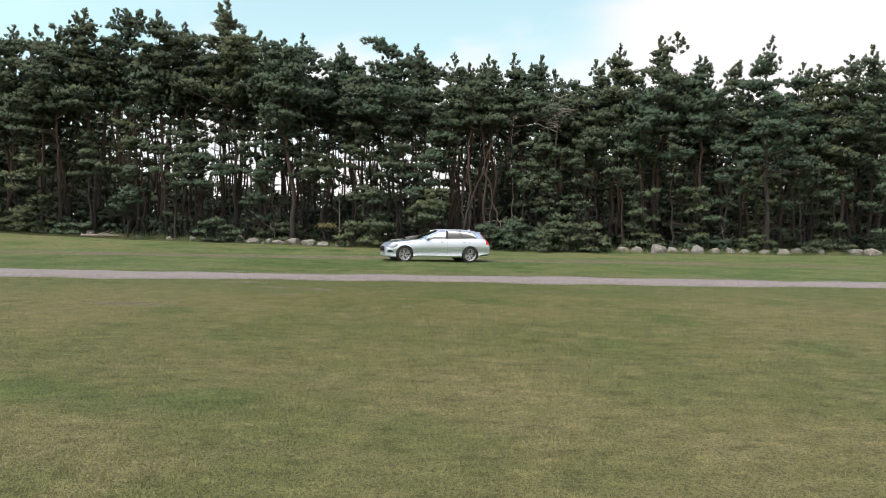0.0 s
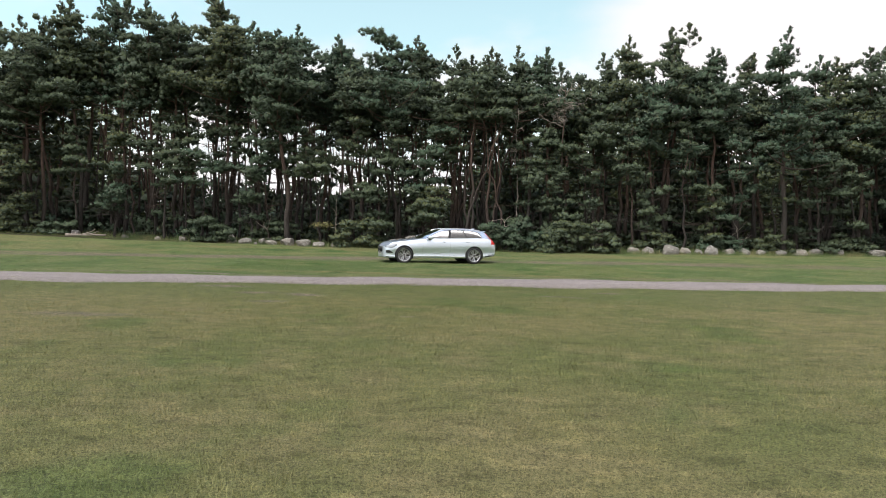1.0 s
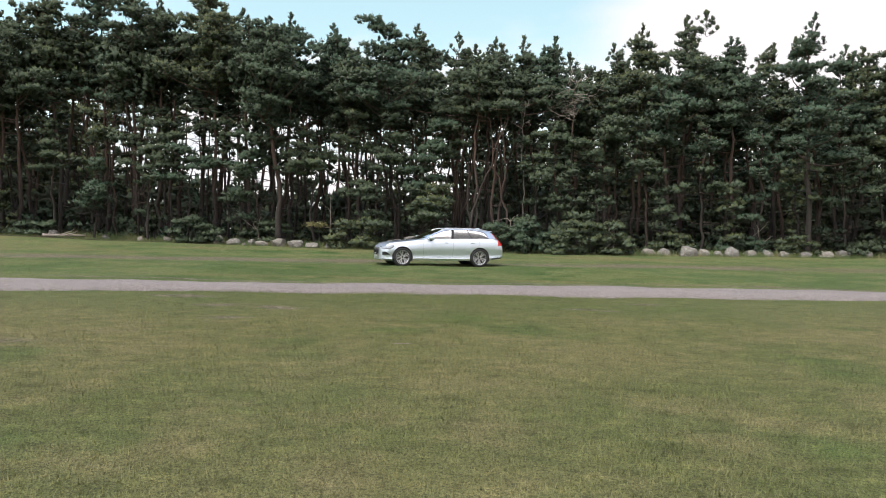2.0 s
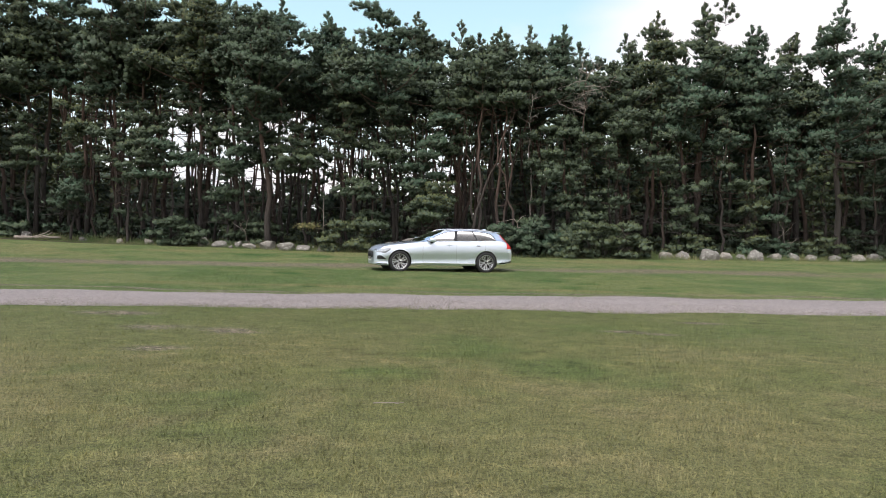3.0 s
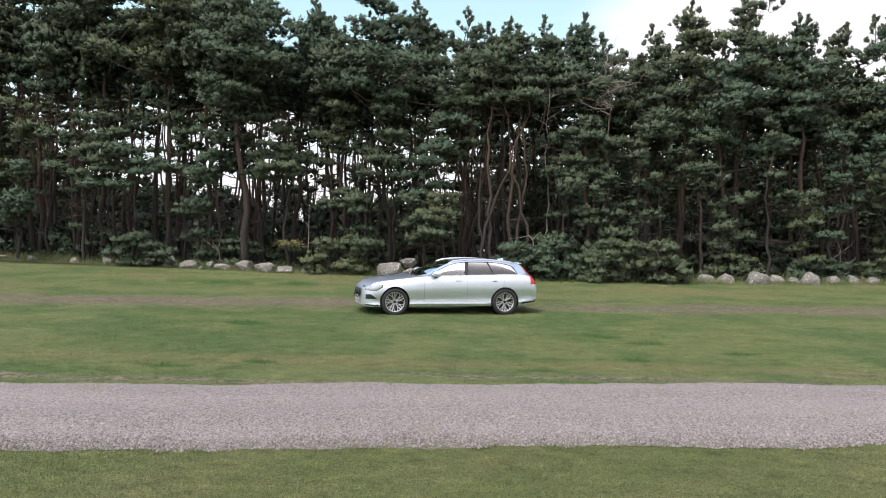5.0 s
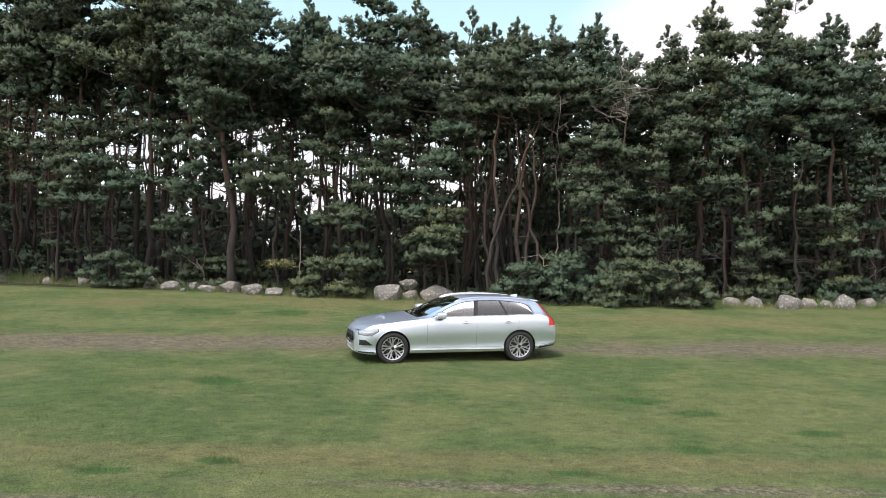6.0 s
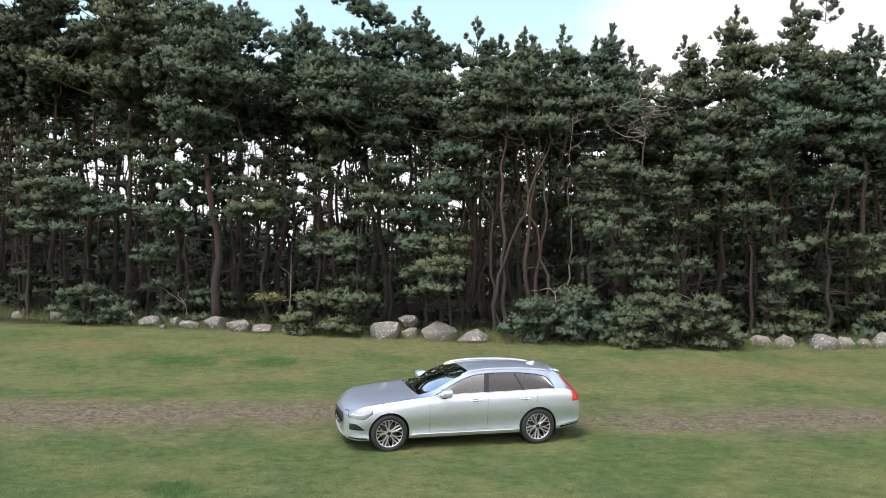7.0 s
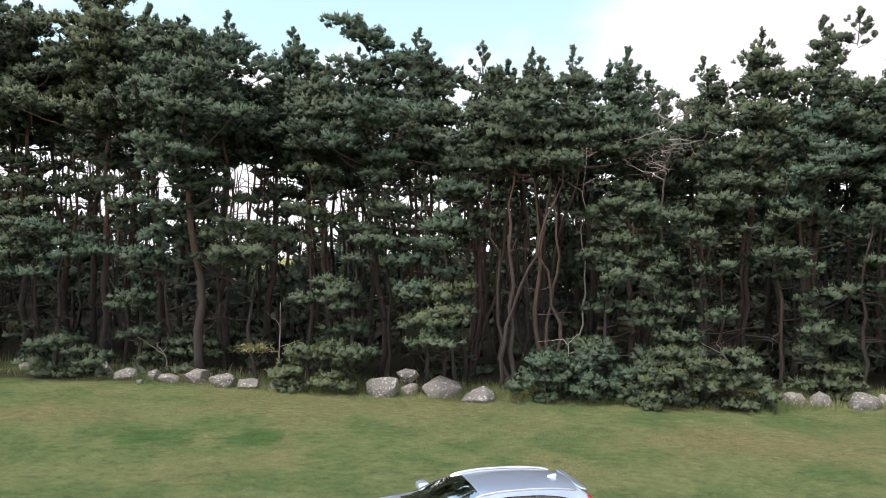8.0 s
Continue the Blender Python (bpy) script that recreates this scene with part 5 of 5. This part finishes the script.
def tube_on(name, mat, parent, pts, r, sides=6, label="", ends=1.0):
    t = Tubes()
    rr = [r * (ends if i in (0, len(pts) - 1) else 1.0) for i in range(len(pts))]
    t.add(pts, rr, sides)
    return part(name, t.mesh(name), mat, parent, label, smooth=True)


def lathe(profile, n=48):
    """Turn (r, y) points round the y axis."""
    v, f = [], []
    for r, y in profile:
        for k in range(n):
            a = 2 * math.pi * k / n
            v.append((r * math.cos(a), y, r * math.sin(a)))
    for i in range(len(profile) - 1):
        for k in range(n):
            k2 = (k + 1) % n
            f.append((i * n + k, i * n + k2, (i + 1) * n + k2, (i + 1) * n + k))
    return v, f


def rounded_box(sx, sy, sz, r=0.3, cuts=5):
    bm = bmesh.new()
    bmesh.ops.create_cube(bm, size=2.0)
    bmesh.ops.subdivide_edges(bm, edges=bm.edges[:], cuts=cuts, use_grid_fill=True)
    for v in bm.verts:
        p = np.array(v.co)
        inner = np.clip(p, -(1 - r), 1 - r)
        d = p - inner
        n = np.linalg.norm(d)
        if n > 1e-6:
            p = inner + d / n * r
        v.co = (p[0] * sx / 2, p[1] * sy / 2, p[2] * sz / 2)
    return bm


def car_wheel(parent, x, side):
    """Wide low tyre on a dark alloy rim with ten machined spokes."""
    w = part("wheel", indexed_mesh("wheel", *lathe([(0.245, 0.09), (0.252, 0.10), (0.258, 0.095), (0.250, 0.06), (0.235, 0.02), (0.232, -0.10), (0.05, -0.10)])), M_RIMDARK, parent, "dark alloy rim with bright machined spokes", smooth=True)
    tyre = [(0.250, 0.098), (0.262, 0.115), (0.285, 0.122), (0.310, 0.120), (0.330, 0.108), (0.342, 0.090), (TYRE_R, 0.06), (TYRE_R, 0.042), (0.337, 0.040), (0.337, 0.032), (TYRE_R, 0.03), (TYRE_R, -0.03), (0.337, -0.032), (0.337, -0.040), (TYRE_R, -0.042), (TYRE_R, -0.09), (0.330, -0.11), (0.285, -0.122), (0.25, -0.10)]
    part("tyre", indexed_mesh("tyre", *lathe(tyre, 64)), M_TYRE, w, "black low-profile tyre", smooth=True)
    part("brake_disc", indexed_mesh("brake_disc", *lathe([(0.06, -0.005), (0.165, -0.005), (0.165, -0.03), (0.06, -0.03)], 40)), M_DISC, w)
    main = ((0.035, 0.30, 0.015, 0.045, 0.078), (0.10, 0.20, 0.0115, 0.048, 0.080), (0.17, 0.17, 0.0105, 0.055, 0.086), (0.240, 0.13, 0.012, 0.070, 0.098))
    fork = ((0.120, 0.235, 0.007, 0.050, 0.082), (0.18, 0.36, 0.0075, 0.058, 0.088), (0.240, 0.52, 0.009, 0.070, 0.097))
    for k in range(5):
        for s, rows in ((-1, main), (1, main), (-1, fork), (1, fork)):
            bm = bmesh.new()
            a0 = 2 * math.pi * k / 5 + math.pi / 2
            ring = []
            for r, da, hw, y0, y1 in rows:
                a = a0 + s * da
                cx, cz = r * math.cos(a), r * math.sin(a)
                tx, tz = -math.sin(a), math.cos(a)
                ring.append([bm.verts.new((cx + tx * q, yy, cz + tz * q)) for q, yy in ((-hw * 1.25, y0), (-hw, y1 - 0.004), (-hw * 0.7, y1), (hw * 0.7, y1), (hw, y1 - 0.004), (hw * 1.25, y0))])
            for p, q in zip(ring, ring[1:]):
                for i in range(5):
                    bm.faces.new((p[i], p[i + 1], q[i + 1], q[i]))
            for p in (ring[0], ring[-1]):
                bm.faces.new(p)
            part("spoke", bm, M_RIM, w)
    part("rim_lip", indexed_mesh("rim_lip", *lathe([(0.236, 0.092), (0.244, 0.101), (0.252, 0.100), (0.250, 0.09)], 64)), M_RIM, w, smooth=True)
    part("hub_cap", indexed_mesh("hub_cap", *lathe([(0.0, 0.088), (0.02, 0.087), (0.034, 0.082), (0.037, 0.05)], 24)), M_RIMDARK, w, smooth=True)
    w.matrix_basis = pose(x, side * 0.815, TYRE_R - 0.012, 0, 11 + 20 * (x < -1), 0 if side > 0 else 180)
    return w


def body_shell(car):
    """The lofted shell, split along its panel joints into parts."""
    n_mid = 232
    xs = np.concatenate([np.linspace(TAIL, TAIL + 0.10, 10)[:-1], np.linspace(TAIL + 0.10, NOSE - 0.10, n_mid)[:-1], NOSE - 0.10 * (1 - np.linspace(0, 1, 14) ** 0.7)])
    joints = (-1.82, -1.92, -1.90, -2.605, -2.65, -0.76, -0.60, -1.62, 0.72, -3.52, -3.80, -0.90, -3.26, -2.90, 0.30)
    for j in joints:
        xs[np.argmin(np.abs(xs - j))] = j
    S = [fine_section(x) for x in xs]
    nr = len(S[0])
    V = np.array([[(bow(x, q[0]), q[0], q[1]) for q in s] for x, s in zip(xs, S)])
    seg = [q[2] for q in S[0]]
    # the pillars between the side windows lean: the middle one back, the rear one forward
    panes = [j for j in range(nr) if seg[j] == 8]
    for i, x in enumerate(xs):
        if -3.2 < x < -1.2:
            lean = 0.15 * math.exp(-((x + 2.63) / 0.26) ** 2) - 0.05 * math.exp(-((x + 1.86) / 0.2) ** 2)
            for k, j in enumerate(panes[1:] + [panes[-1] + 1]):
                t = (k + 1) / len(panes)
                q = fine_section(x + lean * t)[j]
                V[i, j] = (bow(x + lean * t, q[0]), q[0], q[1])
    # round wheel openings in the flank
    inside = np.zeros(V.shape[:2], bool)
    for ax in (0.0, AXLE_R):
        dx, dz = V[..., 0] - ax, V[..., 2] - (TYRE_R - 0.005)
        r = np.hypot(dx, dz)
        m = (r < ARCH_R) & (np.array(seg)[None] >= 1) & (np.array(seg)[None] <= 7) & (V[..., 1] > 0.5)
        inside |= m
    groups = {}
    for i in range(len(xs) - 1):
        xm = (xs[i] + xs[i + 1]) / 2
        for j in range(nr - 1):
            if inside[i, j] and inside[i + 1, j] and inside[i, j + 1] and inside[i + 1, j + 1]:
                continue
            g, zm = seg[j], (V[i, j, 2] + V[i + 1, j + 1, 2]) / 2
            if g <= 1:
                key = "underbody"
            elif g == 8 and -1.82 < xm < -0.90:
                key = "front_side_window"
            elif g == 8 and -2.605 < xm < -1.92:
                key = "rear_side_window"
            elif g == 8 and -3.26 < xm < -2.65:
                key = "quarter_window"
            elif g == 8 and -3.26 < xm < -0.90:
                key = "window_pillar" if xm > -2.2 else "rear_window_pillar"
            elif g >= 10 and -1.62 < xm < -0.60:
                key = "windscreen"
            elif g >= 10 and -3.80 < xm < -3.52:
                key = "rear_window"
            elif g >= 9 and -0.60 < xm < 0.72:
                key = "bonnet"
            elif 3 <= g <= 7 and -1.90 < xm < -0.76:
                key = "front_door"
            elif 3 <= g <= 7 and -2.90 < xm < -1.90:
                key = "rear_door"
            elif g <= 5 and xm > 0.30:
                key = "front_bumper"
            elif g <= 5 and xm < -3.45:
                key = "rear_bumper"
            elif g == 2 and -3.4 < xm < 0.3:
                key = "sill"
            else:
                key = "body"
            groups.setdefault(key, []).append((i, j))
    for ax in (0.0, AXLE_R):
        dx, dz = V[..., 0] - ax, V[..., 2] - (TYRE_R - 0.005)
        r = np.hypot(dx, dz) + 1e-9
        m = inside & (np.abs(dx) < ARCH_R + 0.02)
        V[..., 0] = np.where(m, ax + dx / r * ARCH_R, V[..., 0])
        V[..., 2] = np.where(m, TYRE_R - 0.005 + dz / r * ARCH_R, V[..., 2])
    mats = {"underbody": M_BLACK, "front_side_window": M_CLEAR, "rear_side_window": M_TINT, "quarter_window": M_TINT, "window_pillar": M_GLOSSBLACK, "rear_window_pillar": M_GLOSSBLACK, "windscreen": M_CLEAR, "rear_window": M_TINT, "sill": M_PAINT}
    labels = {"underbody": "black underside", "front_side_window": "clear side window reflecting pale sky", "rear_side_window": "tinted side window", "quarter_window": "tinted rear quarter window", "window_pillar": "gloss black window pillar", "rear_window_pillar": "gloss black window pillar", "windscreen": "raked clear windscreen", "rear_window": "tinted rear window"}
    one_piece = {"underbody", "windscreen", "rear_window", "bonnet", "body", "front_bumper", "rear_bumper"}
    for key, cells in groups.items():
        sides = ((1, -1),) if key in one_piece else ((1,), (-1,))
        for sd in sides:
            v, f, idx = [], [], {}
            for s in sd:
                for i, j in cells:
                    face = []
                    for a, c in ((i, j), (i + 1, j), (i + 1, j + 1), (i, j + 1)):
                        mid = abs(V[a, c, 1]) < 1e-6
                        kk = (a, c, 0 if mid else s)
                        if kk not in idx:
                            idx[kk] = len(v)
                            v.append((V[a, c, 0], V[a, c, 1] * s, V[a, c, 2]))
                        face.append(idx[kk])
                    f.append(face if s > 0 else face[::-1])
            if key in ("front_bumper", "rear_bumper"):      # close the end of the shell
                e = len(xs) - 1 if key == "front_bumper" else 0
                rows = [j for j in range(nr)]
                for j in rows[:-1]:
                    q = []
                    for (c, s) in ((j, 1), (j + 1, 1), (j + 1, -1), (j, -1)):
                        q.append(len(v))
                        v.append((V[e, c, 0], V[e, c, 1] * s, V[e, c, 2]))
                    f.append(q)
            me = indexed_mesh(key, v, f)
            ob = part(key, me, mats.get(key, M_PAINT), car, labels.get(key, ""), smooth=True)
            me.set_sharp_from_angle(angle=radians(38))


def car():
    root = new("estate_car")
    body_shell(root)
    for s in (1, -1):
        for ax in (0.0, AXLE_R):
            car_wheel(root, ax, s)
            v, f = [], []
            for i in range(25):
                a = math.radians(-25 + 230 * i / 24)
                for y, r in ((0.915, ARCH_R), (0.905, ARCH_R + 0.004), (0.55, ARCH_R + 0.004), (0.55, 0.05)):
                    v.append((ax + r * math.cos(a), s * y, TYRE_R + r * math.sin(a)))
            for i in range(24):
                for k in range(3):
                    f.append((i * 4 + k, i * 4 + k + 1, i * 4 + k + 5, i * 4 + k + 4))
            part("wheel_arch", indexed_mesh("wheel_arch", v, f), M_BLACK, root, "black wheel-arch liner", smooth=True)
        mir = lambda pts: [(p[0], p[1] * s, p[2]) for p in pts]
        # window surround, door joints, handles, mouldings
        low = [side_point(x, float(z_belt(x)) - 0.006, 0.006) for x in np.linspace(-0.86, -3.28, 50)]
        tube_on("window_trim", M_CHROME, root, mir(low), 0.006, label="bright trim below the side windows")
        topx = np.linspace(-0.86, -3.28, 60)
        top = []
        for x in topx:
            q = section(x)[9]
            top.append((bow(x, q[0]), q[0] + 0.004, q[1] + 0.004))
        tube_on("window_seal", M_GLOSSBLACK, root, mir(top), 0.006)
        for x0, slant, z0, z1 in ((-0.76, 0.02, 0.36, 0.95), (-1.90, 0.0, 0.33, 1.02)):
            tube_on("door_joint", M_BLACK, root, mir([side_point(x0 + slant * (z - 0.6), z, 0.0) for z in np.linspace(z0, z1, 14)]), 0.0020)
        rear = [side_point(-2.56 - 0.34 * math.sin(0.5 * math.pi * min(1, (z - 0.42) / 0.4)) * (z > 0.42), z, 0.0005) for z in np.linspace(0.33, 1.04, 16)]
        tube_on("door_joint", M_BLACK, root, mir(rear), 0.0018)
        tube_on("door_joint", M_BLACK, root, mir([side_point(x, 0.335, 0.0) for x in np.linspace(-0.74, -2.52, 20)]), 0.002)
        tube_on("bonnet_joint", M_BLACK, root, mir([(bow(x, section(x)[9][0]), section(x)[9][0] + 0.001, section(x)[9][1] + 0.001) for x in np.linspace(0.68, -0.58, 20)]), 0.0035)
        tube_on("sill_moulding", M_RIM, root, mir([side_point(x, 0.292, 0.004) for x in np.linspace(-0.42, -2.52, 30)]), 0.009, label="bright strip along the sill")
        for hx in (-1.66, -2.66):
            h = part("door_handle", rounded_box(0.21, 0.030, 0.026, 0.9), M_PAINT, root, smooth=True)
            p = side_point(hx, 0.885, 0.012)
            h.matrix_basis = pose(p[0], p[1] * s, p[2], 0, 1.5, 0)
            p = side_point(hx + 0.01, 0.882, -0.004)
            hr = part("handle_recess", rounded_box(0.17, 0.022, 0.05, 0.95), M_BLACK, root, smooth=True)
            hr.matrix_basis = pose(p[0], p[1] * s, p[2])
        # mirror
        mp = np.array([-1.05, 1.0 * s, 1.055])
        cap = rounded_box(0.21, 0.25, 0.155, 0.55)
        for q in cap.verts:
            q.co.z *= 1 - 0.5 * max(0.0, q.co.x * 4)
        cap_ob = part("mirror", cap, M_PAINT, root, "silver door mirror", smooth=True)
        cap_ob.matrix_basis = pose(mp[0], mp[1], mp[2], 0, 0, -8 * s)
        foot = part("mirror_foot", rounded_box(0.10, 0.16, 0.055, 0.7), M_BLACK, cap_ob, "black mirror foot", smooth=True)
        foot.matrix_basis = pose(0.02, -0.07 * s, -0.085)
        gl = part("mirror_glass", rounded_box(0.012, 0.19, 0.115, 0.6), M_CHROME, cap_ob, smooth=True)
        gl.matrix_basis = pose(-0.096, 0, 0)
        # roof rail with feet at its ends
        rail = []
        for i, x in enumerate(np.linspace(-1.45, -3.30, 34)):
            e = min(1.0, min(i, 33 - i) / 3.0)
            rail.append((x, s * (float(y_side(x)) - 0.012), float(z_side(x)) + 0.004 + 0.018 * math.sin(e * math.pi / 2)))
        tube_on("roof_rail", M_RIM, root, rail, 0.019, 8, "bright aluminium roof rail")
        # lamps
        patch("headlight_bezel", M_GLOSSBLACK, root, lambda u: (0.322 + 0.463 * u, 0.700 - 0.104 * min(1, u * 2.4) + 0.018 * u, 0.769 - 0.061 * u ** 1.5), 22, 5, 0.006, "black headlight surround", s)
        patch("headlight", M_LAMP, root, lambda u: (0.34 + 0.437 * u, 0.702 - 0.098 * min(1, u * 2.4) + 0.018 * u, 0.765 - 0.060 * u ** 1.5), 20, 5, 0.012, "clear wedge-shaped headlight", s)
        patch("running_light", M_WHITE, root, lambda u: (0.48 + 0.28 * u, 0.678 - 0.010 * u, 0.690 - 0.010 * u), 8, 2, 0.014, "white daytime light bar", s)
        patch("fog_intake", M_BLACK, root, lambda u: (0.49 + 0.285 * u, 0.405 - 0.01 * u, 0.415 + 0.10 * min(1, u * 1.6)), 8, 3, 0.005, "black bumper intake", s)
        patch("bumper_strip", M_RIM, root, lambda u: (0.52 + 0.275 * u, 0.300, 0.322), 12, 2, 0.008, "bright strip across the bumper", s)
        patch("front_lip", M_BLACK, root, lambda u: (0.43 + 0.37 * u, 0.232, 0.262), 12, 2, 0.006, "", s)
        edge = spline([(1.26, -3.53), (1.16, -3.625), (1.03, -3.755), (0.95, -3.825), (0.88, -3.862), (0.80, -3.875)])
        v, f = [], []
        for i in range(19):
            z = 0.80 + 0.455 * i / 18
            wd = 0.062 + 0.115 * max(0.0, 1 - ((z - 0.80) / 0.22)) ** 0.6 if z < 1.02 else 0.062
            for k in range(6):
                x = float(edge(z)) + wd * (1 - k / 5)
                p = side_point(x, z, 0.012 * math.sin(math.pi * (0.12 + 0.76 * k / 5)))
                v.append((p[0] - 0.012, p[1] * s, p[2]))
        for i in range(18):
            for k in range(5):
                f.append((i * 6 + k, i * 6 + k + 1, i * 6 + k + 7, i * 6 + k + 6))
        part("tail_light", indexed_mesh("tail_light", v, f), M_RED, root, "tall angled red tail light", smooth=True)
        patch("rear_lip", M_BLACK, root, lambda u: (-3.42 - 0.49 * u, 0.275 + 0.055 * u, 0.335 + 0.06 * u), 12, 2, 0.006, "black lower edge of the rear bumper", s)
        tube_on("rear_bumper_strip", M_CHROME, root, mir([side_point(x, 0.385 + 0.03 * (-3.4 - x), 0.005) for x in np.linspace(-3.48, -3.93, 12)]), 0.007)
    # nose: grille, plates
    gx = NOSE - 0.022
    gr = part("grille", rounded_box(0.05, 0.66, 0.20, 0.35), M_GLOSSBLACK, root, "black grille with vertical slats", smooth=True)
    gr.matrix_basis = pose(gx - 0.005, 0, 0.53, 0, -6, 0)
    fr = []
    for y, z in ((-0.31, 0.41), (0.31, 0.41), (0.36, 0.46), (0.36, 0.60), (0.31, 0.65), (-0.31, 0.65), (-0.36, 0.60), (-0.36, 0.46), (-0.31, 0.41)):
        fr.append((gx + 0.012 - (z - 0.53) * 0.1, y, z))
    tube_on("grille_frame", M_GLOSSBLACK, gr, [(p[0] - gx + 0.012, p[1], p[2] - 0.53) for p in fr], 0.007)
    for k in range(17):
        y = -0.32 + 0.04 * k
        tube_on("slat", M_RIMDARK, gr, [(0.026, y, -0.105), (0.026, y, 0.105)], 0.0035)
    pl = part("number_plate", rounded_box(0.012, 0.52, 0.11, 0.2, 3), M_PLATE, root, "white number plate with dark bars")
    pl.matrix_basis = pose(gx + 0.024, 0, 0.40)
    for k in range(6):
        bar = part("plate_bar", rounded_box(0.004, 0.045, 0.07, 0.2, 2), M_BLACK, pl)
        bar.matrix_basis = pose(0.006, -0.19 + 0.076 * k, 0)
    rp = part("number_plate", rounded_box(0.012, 0.52, 0.11, 0.2, 3), M_PLATE, root, "white number plate with dark bars")
    rp.matrix_basis = pose(-3.968, 0, 0.62)
    # spoiler, fin, wipers
    sp = part("spoiler", rounded_box(0.16, 1.10, 0.035, 0.6), M_PAINT, root, smooth=True)
    sp.matrix_basis = pose(-3.485, 0, 1.335, 0, -9, 0)
    fin = rounded_box(0.17, 0.065, 0.07, 0.6)
    for q in fin.verts:
        q.co.z *= 0.6 - q.co.x * 5 if q.co.z > 0 else 1
    fo = part("antenna_fin", fin, M_PAINT, root, "silver antenna fin", smooth=True)
    fo.matrix_basis = pose(-3.12, 0, 1.425)
    for y0, y1 in ((0.55, -0.05), (-0.1, -0.62)):
        pts = []
        for t in np.linspace(0, 1, 8):
            y = y0 + (y1 - y0) * t
            x = -0.64 - 0.06 * t
            pts.append((bow(x, y) + 0.005, y, float(z_top(x)) - 0.055 * (y / 0.6) ** 2 + 0.018))
        tube_on("wiper", M_BLACK, root, pts, 0.010)
    # cabin
    flo = part("cabin_floor", rounded_box(2.9, 1.56, 0.05, 0.3), M_TRIM, root)
    flo.matrix_basis = pose(-2.15, 0, 0.36)
    dash = part("dashboard", rounded_box(0.62, 1.46, 0.30, 0.5), M_TRIM, root, "dark dashboard", smooth=True)
    dash.matrix_basis = pose(-0.95, 0, 0.83, 0, -4, 0)
    for s in (1, -1):
        pan = part("door_lining", rounded_box(2.6, 0.05, 0.5, 0.4), M_TRIM, root)
        pan.matrix_basis = pose(-2.05, 0.83 * s, 0.66)
    for sx in (-1.72, -2.62):
        for sy in (0.37, -0.37):
            st = part("seat", rounded_box(0.52, 0.50, 0.18, 0.5), M_SEAT, root, "dark leather seat", smooth=True)
            st.matrix_basis = pose(sx, sy, 0.56, 0, -6, 0)
            bk = part("seat_back", rounded_box(0.16, 0.50, 0.62, 0.6), M_SEAT, st, smooth=True)
            bk.matrix_basis = pose(-0.30, 0, 0.33, 0, -14, 0)
            hd = part("headrest", rounded_box(0.10, 0.27, 0.18, 0.8), M_SEAT, st, smooth=True)
            hd.matrix_basis = pose(-0.39, 0, 0.72, 0, -8, 0)
    wh = Tubes()
    ring = [(-1.27 + 0.06 * math.sin(a), 0.37 + 0.18 * math.cos(a), 0.86 + 0.17 * math.sin(a)) for a in np.linspace(0, 2 * math.pi, 25)]
    wh.add(ring, [0.014] * 25, 6)
    part("steering_wheel", wh.mesh("steering_wheel"), M_TRIM, root, smooth=True)
    boot = part("load_cover", rounded_box(0.70, 1.2, 0.04, 0.4), M_TRIM, root)
    boot.matrix_basis = pose(-3.2, 0, 0.93)
    # stand it on the slope: front towards the west, left flank towards the field
    mid = Vector((-0.48, 32.97))
    yaw = math.radians(180 + 15.8)
    gx_ = (float(gz(mid.x + 1, mid.y)) - float(gz(mid.x - 1, mid.y))) / 2
    gy_ = (float(gz(mid.x, mid.y + 1)) - float(gz(mid.x, mid.y - 1))) / 2
    up = Vector((-gx_, -gy_, 1)).normalized()
    fwd = Vector((math.cos(yaw), math.sin(yaw), 0))
    fwd = (fwd - up * fwd.dot(up)).normalized()
    left = up.cross(fwd)
    rot = Matrix((fwd, left, up)).transposed().to_4x4()
    root.matrix_basis = Matrix.Translation((mid.x, mid.y, float(gz(mid.x, mid.y)) - 0.008)) @ rot @ Matrix.Translation((1.4705, 0, 0))
    return tagged(root, "silver estate car parked on the grass before the pine wood", "car")


car()
